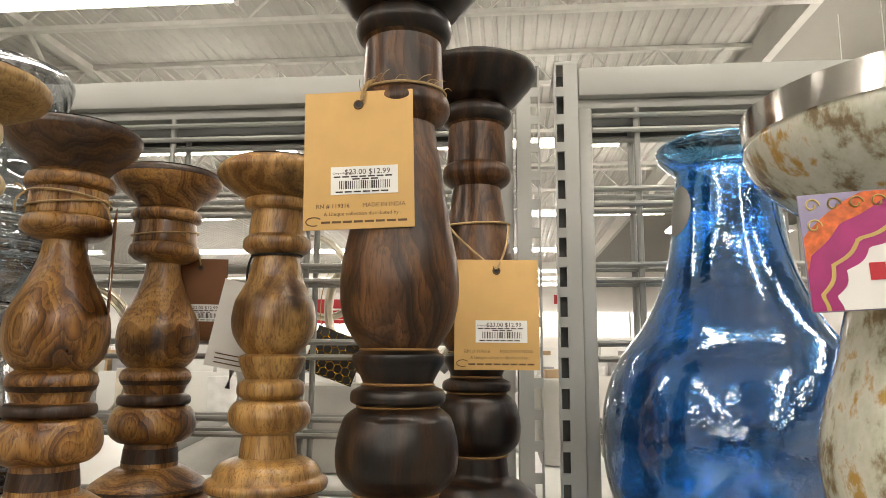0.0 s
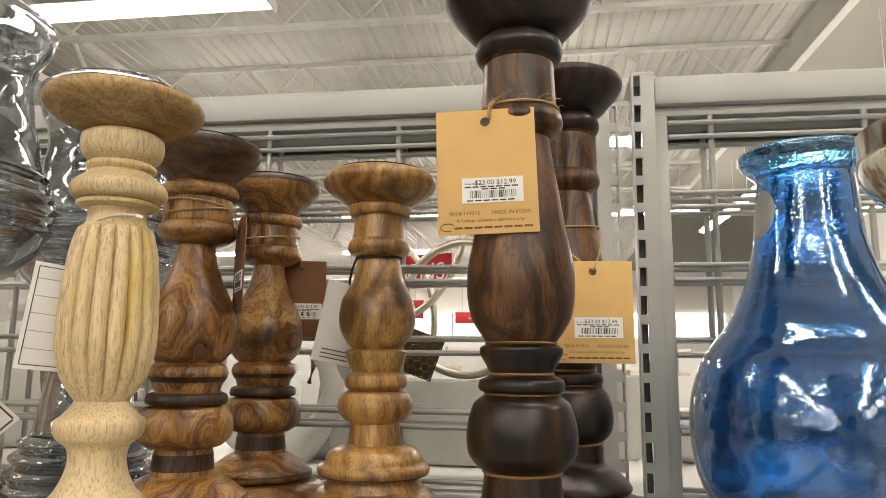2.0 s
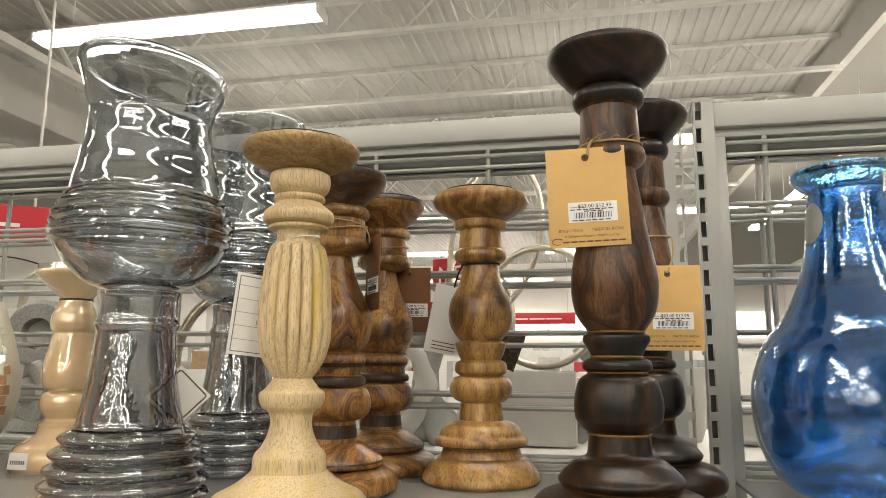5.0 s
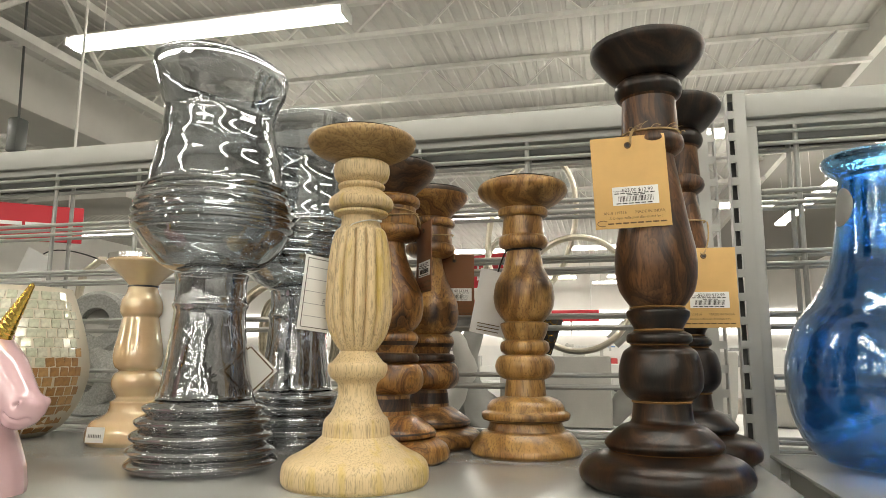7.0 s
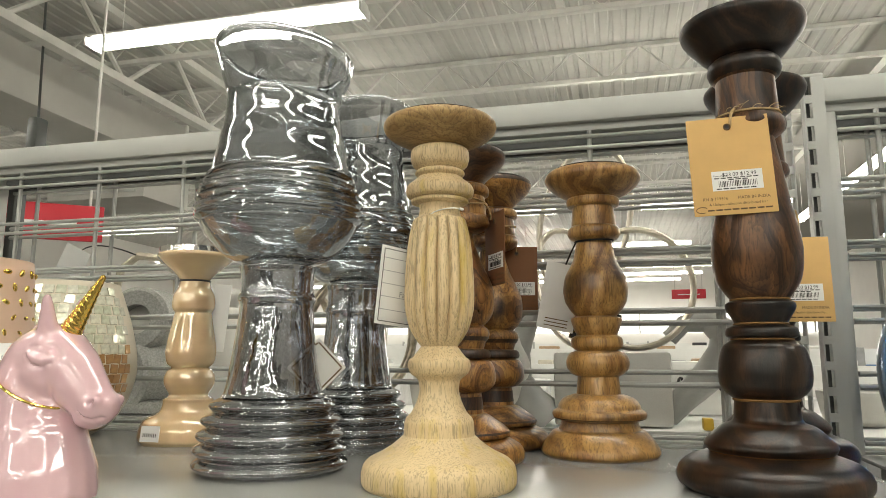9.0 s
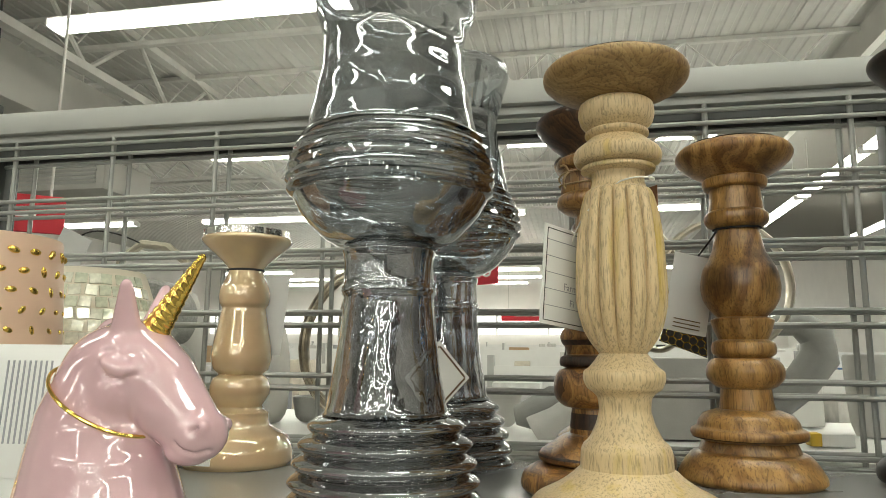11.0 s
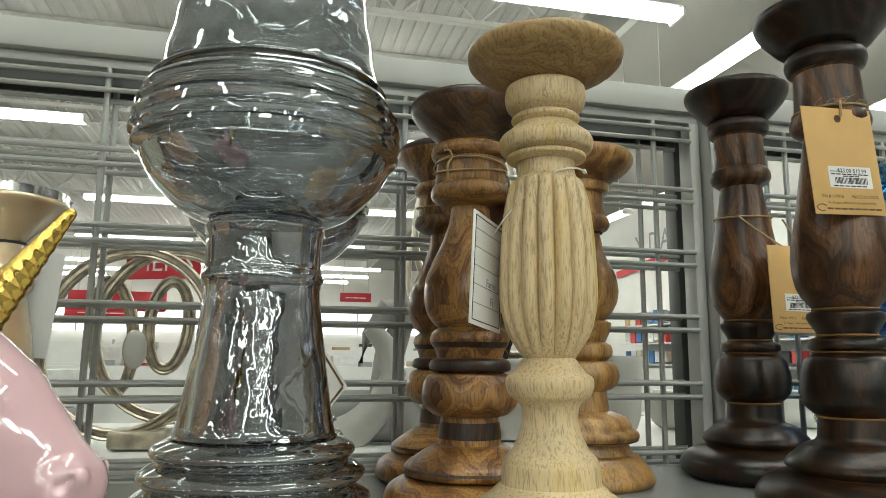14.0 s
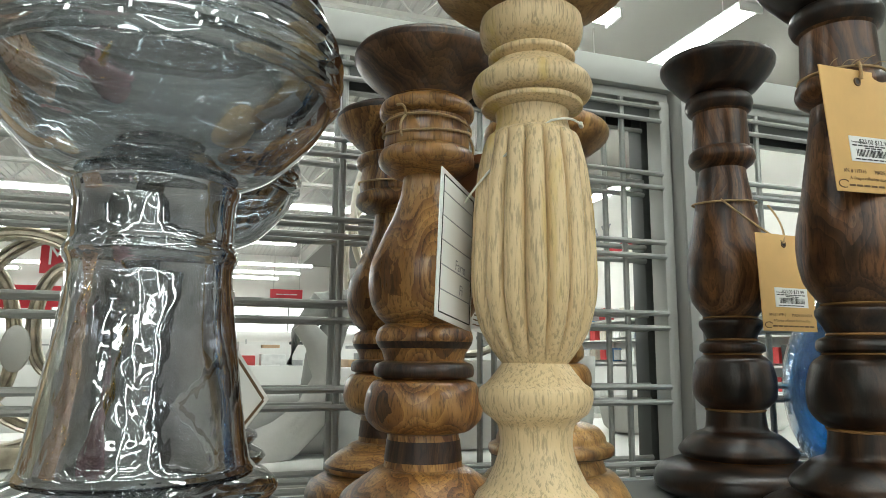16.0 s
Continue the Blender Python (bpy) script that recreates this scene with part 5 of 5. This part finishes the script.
t = thing("stone_ring_sculpture", (-0.915, 0.80, SHELF), "grey speckled stone sculpture of stacked thick rings", "sculpture")
for cz, cx, R, yaw in ((0.150, 0.0, 0.052, 12), (0.062, 0.01, 0.050, -20)):
    bm = lathe([(0.024, -0.036), (R - 0.006, -0.036), (R, -0.030), (R, 0.030), (R - 0.006, 0.036), (0.024, 0.036)], 48, closed=True)
    o = part("stone_ring", bm, STONE, t)
    o.matrix_basis = pose(cx, 0, cz, 90, 0, yaw)
part("stone_foot", box((0.09, 0.07, 0.022), (0.005, 0, 0.011), 0.008), STONE, t)

t = thing("white_dome_vase", (-0.790, 0.86, SHELF), "white ceramic dome with a small knob", "vase")
part("dome", lathe(smooth_profile([(0.045, 0), (0.055, 0.02), (0.056, 0.09), (0.046, 0.14), (0.028, 0.165), (0.012, 0.172)]), 40), PLASTER, t)
part("knob", lathe(smooth_profile([(0.006, 0.170), (0.009, 0.178), (0.015, 0.186), (0.015, 0.196), (0.006, 0.204)]), 24), PLASTER, t)
t = thing("swan_vase", (-0.990, 0.86, SHELF), "white ceramic bowl with a folded price card", "bowl")
part("bowl", lathe(smooth_profile([(0.05, 0), (0.09, 0.04), (0.11, 0.10), (0.10, 0.16), (0.09, 0.19)]), 40), PLASTER, t)
part("card", box((0.052, 0.001, 0.046), (-0.028, -0.115, 0.244), m=pose(0, 0, 0, 0, 25, 0).to_3x3().to_4x4()), PAPER, t, "white swing card on a black string")
part("string", sweep(curve3((-0.012, -0.1155, 0.262), (0.004, -0.10, 0.282), (0.004, -0.002, 0.268)), 0.0012, seg=6), CORD, t)
part("handle", sweep([(-0.04, 0, 0.188), (-0.03, 0, 0.245), (0.005, 0, 0.268), (0.05, 0, 0.262), (0.085, 0, 0.235), (0.088, 0, 0.188)], 0.007, seg=8), CHAMPAGNE, t)

t = thing("script_plaque", (-0.115, 1.02, SHELF), "white box plaque with black script on the far shelf", "sign")
part("plaque_board", box((0.30, 0.035, 0.085), (0, 0, 0.0425), 0.003), BOARD, t)
for x0, x1, amp, n in ((-0.115, -0.045, 0.011, 3), (-0.035, 0.035, 0.008, 4), (0.045, 0.120, 0.013, 3)):
    part("print_line", sweep([(x0 + (x1 - x0) * k, -0.0185, 0.046 + amp * math.sin(math.tau * n * k) * (0.6 + 0.4 * math.cos(5 * k))) for k in np.linspace(0, 1, 40)], 0.0022, seg=6, up=(0, 1, 0)), INK, t)
t = thing("small_carton", (-0.040, 0.775, SHELF), "small white carton with a yellow end on the far shelf", "box")
part("carton", box((0.034, 0.02, 0.014), (0.012, 0, 0.007), 0.001), BOARD, t)
part("carton_end", box((0.012, 0.0206, 0.0146), (-0.0112, 0, 0.0073), 0.001), paint("yellow_print", (0.55, 0.36, 0.03), 0.5), t, "yellow printed end")

rng = random.Random(3)
for x, w, h, m, lab in ((-0.44, 0.09, 0.05, PLASTER, "low white ceramic dish"), (-0.70, 0.07, 0.035, GREYCER, "low grey ceramic dish"), (0.16, 0.10, 0.045, PLASTER, "low white ceramic dish"), (0.36, 0.12, 0.05, BOARD, "white ceramic tray"), (0.06, 0.06, 0.10, PLASTER, "white ceramic cup")):
    t = thing("ceramic_dish", (x, 0.90, SHELF), lab + " on the far shelf", "dish", "dishes on the far shelf")
    part("dish_body", lathe(smooth_profile([(w * 0.35, 0), (w * 0.45, h * 0.2), (w * 0.5, h * 0.7), (w * 0.52, h), (w * 0.46, h), (w * 0.4, h * 0.4)]), 40), m, t)

# ---- the store beyond ----
rng = random.Random(21)
GOODS = [paint("stock_" + n, c, 0.6, vary=0.15, scale=20) for n, c in (("white", (0.7, 0.7, 0.68)), ("pale", (0.55, 0.54, 0.5)), ("cream", (0.6, 0.55, 0.45)), ("grey", (0.3, 0.3, 0.3)), ("black", (0.03, 0.03, 0.03)), ("red", (0.45, 0.04, 0.04)), ("blue", (0.06, 0.16, 0.36)), ("tan", (0.4, 0.27, 0.15)))]
WEIGHTS = (6, 4, 3, 4, 3, 1.4, 1.0, 1)


def gondola(x0, x1, y, top, group="store gondolas"):
    t = thing("store_gondola", ((x0 + x1) / 2, y, 0), "white double-sided store shelving unit stocked with goods", "shelving unit", group)
    w = x1 - x0
    part("back_panel", box((w, 0.04, top), (0, 0, top / 2)), BOARD, t, smooth=False)
    part("base", box((w, 0.9, 0.12), (0, 0, 0.06)), BOARD, t, smooth=False)
    for z in (0.55, 0.95, top - 0.32):
        part("shelf_board", box((w, 0.8, 0.025), (0, 0, z)), BOARD, t, smooth=False)
    for k in range(int(w / 1.2) + 1):
        part("post", box((0.03, 0.06, top + 0.05), (-w / 2 + k * w / int(w / 1.2), 0, (top + 0.05) / 2)), STEEL, t, smooth=False)
    return t


def stock(x0, x1, y, z, hmax):
    x = x0
    while x < x1:
        w, h = rng.uniform(0.10, 0.32), rng.uniform(0.08, hmax)
        m = rng.choices(GOODS, WEIGHTS)[0]
        t = thing("stock_box", (x + w / 2, y - 0.2, z), "boxed goods on a store shelf", "box", "goods on the far shelves")
        part("carton", box((w * 0.92, 0.22, h), (0, 0, h / 2), 0.006), m, t)
        if rng.random() < 0.5:
            part("carton_label", box((w * 0.5, 0.004, h * 0.35), (0, -0.113, h * 0.5)), rng.choice((PAPER, GREY_SIGN, PAPER)), t)
        x += w + rng.choice((0.01, 0.03, 0.1, 0.25))


for gx0, gx1, gy, gt in ((-4.5, 1.8, 3.2, 1.42), (-6.5, 2.4, 6.2, 1.52), (-8.0, 2.6, 10.0, 1.6), (-10.0, 3.0, 14.5, 1.7)):
    gondola(gx0, gx1, gy, gt)
    stock(gx0 + 0.1, gx1 - 0.3, gy, gt - 0.3075, 0.34)
    if gy < 7:
        stock(gx0 + 0.1, gx1 - 0.3, gy, 0.9625, 0.22)

# bays along the side wall
for k, y in enumerate((5.5, 7.2, 8.9, 10.6, 12.3)):
    t = thing("wall_bay", (6.7, y, 0), "white wall shelving bay with packed coloured goods", "shelving unit", "wall bays")
    part("back_panel", box((0.04, 1.6, 2.3), (0.3, 0, 1.15)), BOARD, t, smooth=False)
    for z in (0.5, 0.95, 1.35, 1.75, 2.1):
        part("shelf_board", box((0.5, 1.6, 0.025), (0.05, 0, z)), BOARD, t, smooth=False)
        for j in range(7):
            part("carton", box((0.2, 0.18, rng.uniform(0.14, 0.28)), (0.0, -0.68 + 0.225 * j, z + 0.15)), rng.choices(GOODS, (4, 3, 3, 2, 1, 3, 4, 1))[0], t)

# signs
def sign(x, y, z, w, h, words, size, turn=0.0, name="hanging_sign", lab="red hanging department sign with white letters"):
    t = thing(name, (x, y, z), lab, "sign", "", turn)
    part("sign_board", box((w, 0.04, h), (0, 0, 0), 0.005), RED, t)
    if words:
        text_mesh("letters", words, size, WHITE_SIGN, t, pose(0, -0.03, -size * 0.36, 90, 0, 0), "CENTER")
    else:
        for i in range(3):
            part("print_line", box((w * 0.2, 0.01, h * 0.10), (-w * 0.22 + i * w * 0.22, -0.024, -h * 0.05)), WHITE_SIGN, t)
    for sx in (-w * 0.4, w * 0.4):
        part("hanger", rod((sx, 0, h / 2), (sx, 0, CEIL - z), 0.01), TRUSS, t)
    return t


sign(-3.55, 20.0, 4.00, 2.25, 0.98, "MENS", 0.74, -24)
sign(-4.7, 20.3, 2.9, 2.5, 0.55, "", 0.2, 0, lab="wide red hanging sign with white print")
sign(1.75, 20.0, 3.15, 0.9, 0.26, "", 0.2, 0, lab="narrow red hanging sign with white print")
sign(-1.5, 22.0, 2.75, 2.4, 0.36, "", 0.2, 0, lab="narrow red hanging sign with white print")
sign(-5.6, 22.5, 2.7, 2.0, 0.30, "", 0.2, 0, lab="narrow red hanging sign with white print")
t = sign(-4.35, 4.30, 2.42, 0.95, 0.26, "", 0.1, 0, "hanging_banner", "long red hanging banner with small white print")
t.matrix_basis = pose(-4.18, 3.72, 2.40, 0, 0, 38)
t = thing("wall_lettering", (7.17, 12.6, 3.72), "large grey letters over a red stripe on the wall", "sign", "", -90)
text_mesh("letters", "Y DAY", 0.62, GREY_SIGN, t, pose(-0.9, -0.03, -0.05, 90, 0, 0))
part("stripe", box((4.6, 0.02, 0.15), (0.5, -0.02, -0.20), m=pose(0, 0, 0, 0, -4, 0).to_3x3().to_4x4()), RED, t)
t = thing("wall_band", (-4.4, Y1 - 0.06, 2.75), "white band along the back wall, with an added glow", "display")
# panel emits by itself so the far wall reads bright white
part("band_panel", box((22.5, 0.08, 0.9), (0, 0, 0)), LIT, t, "white panel with an even added glow")
for i in range(12):
    part("divider", box((0.06, 0.10, 0.9), (-11 + 2 * i, -0.02, 0)), STEEL, t)
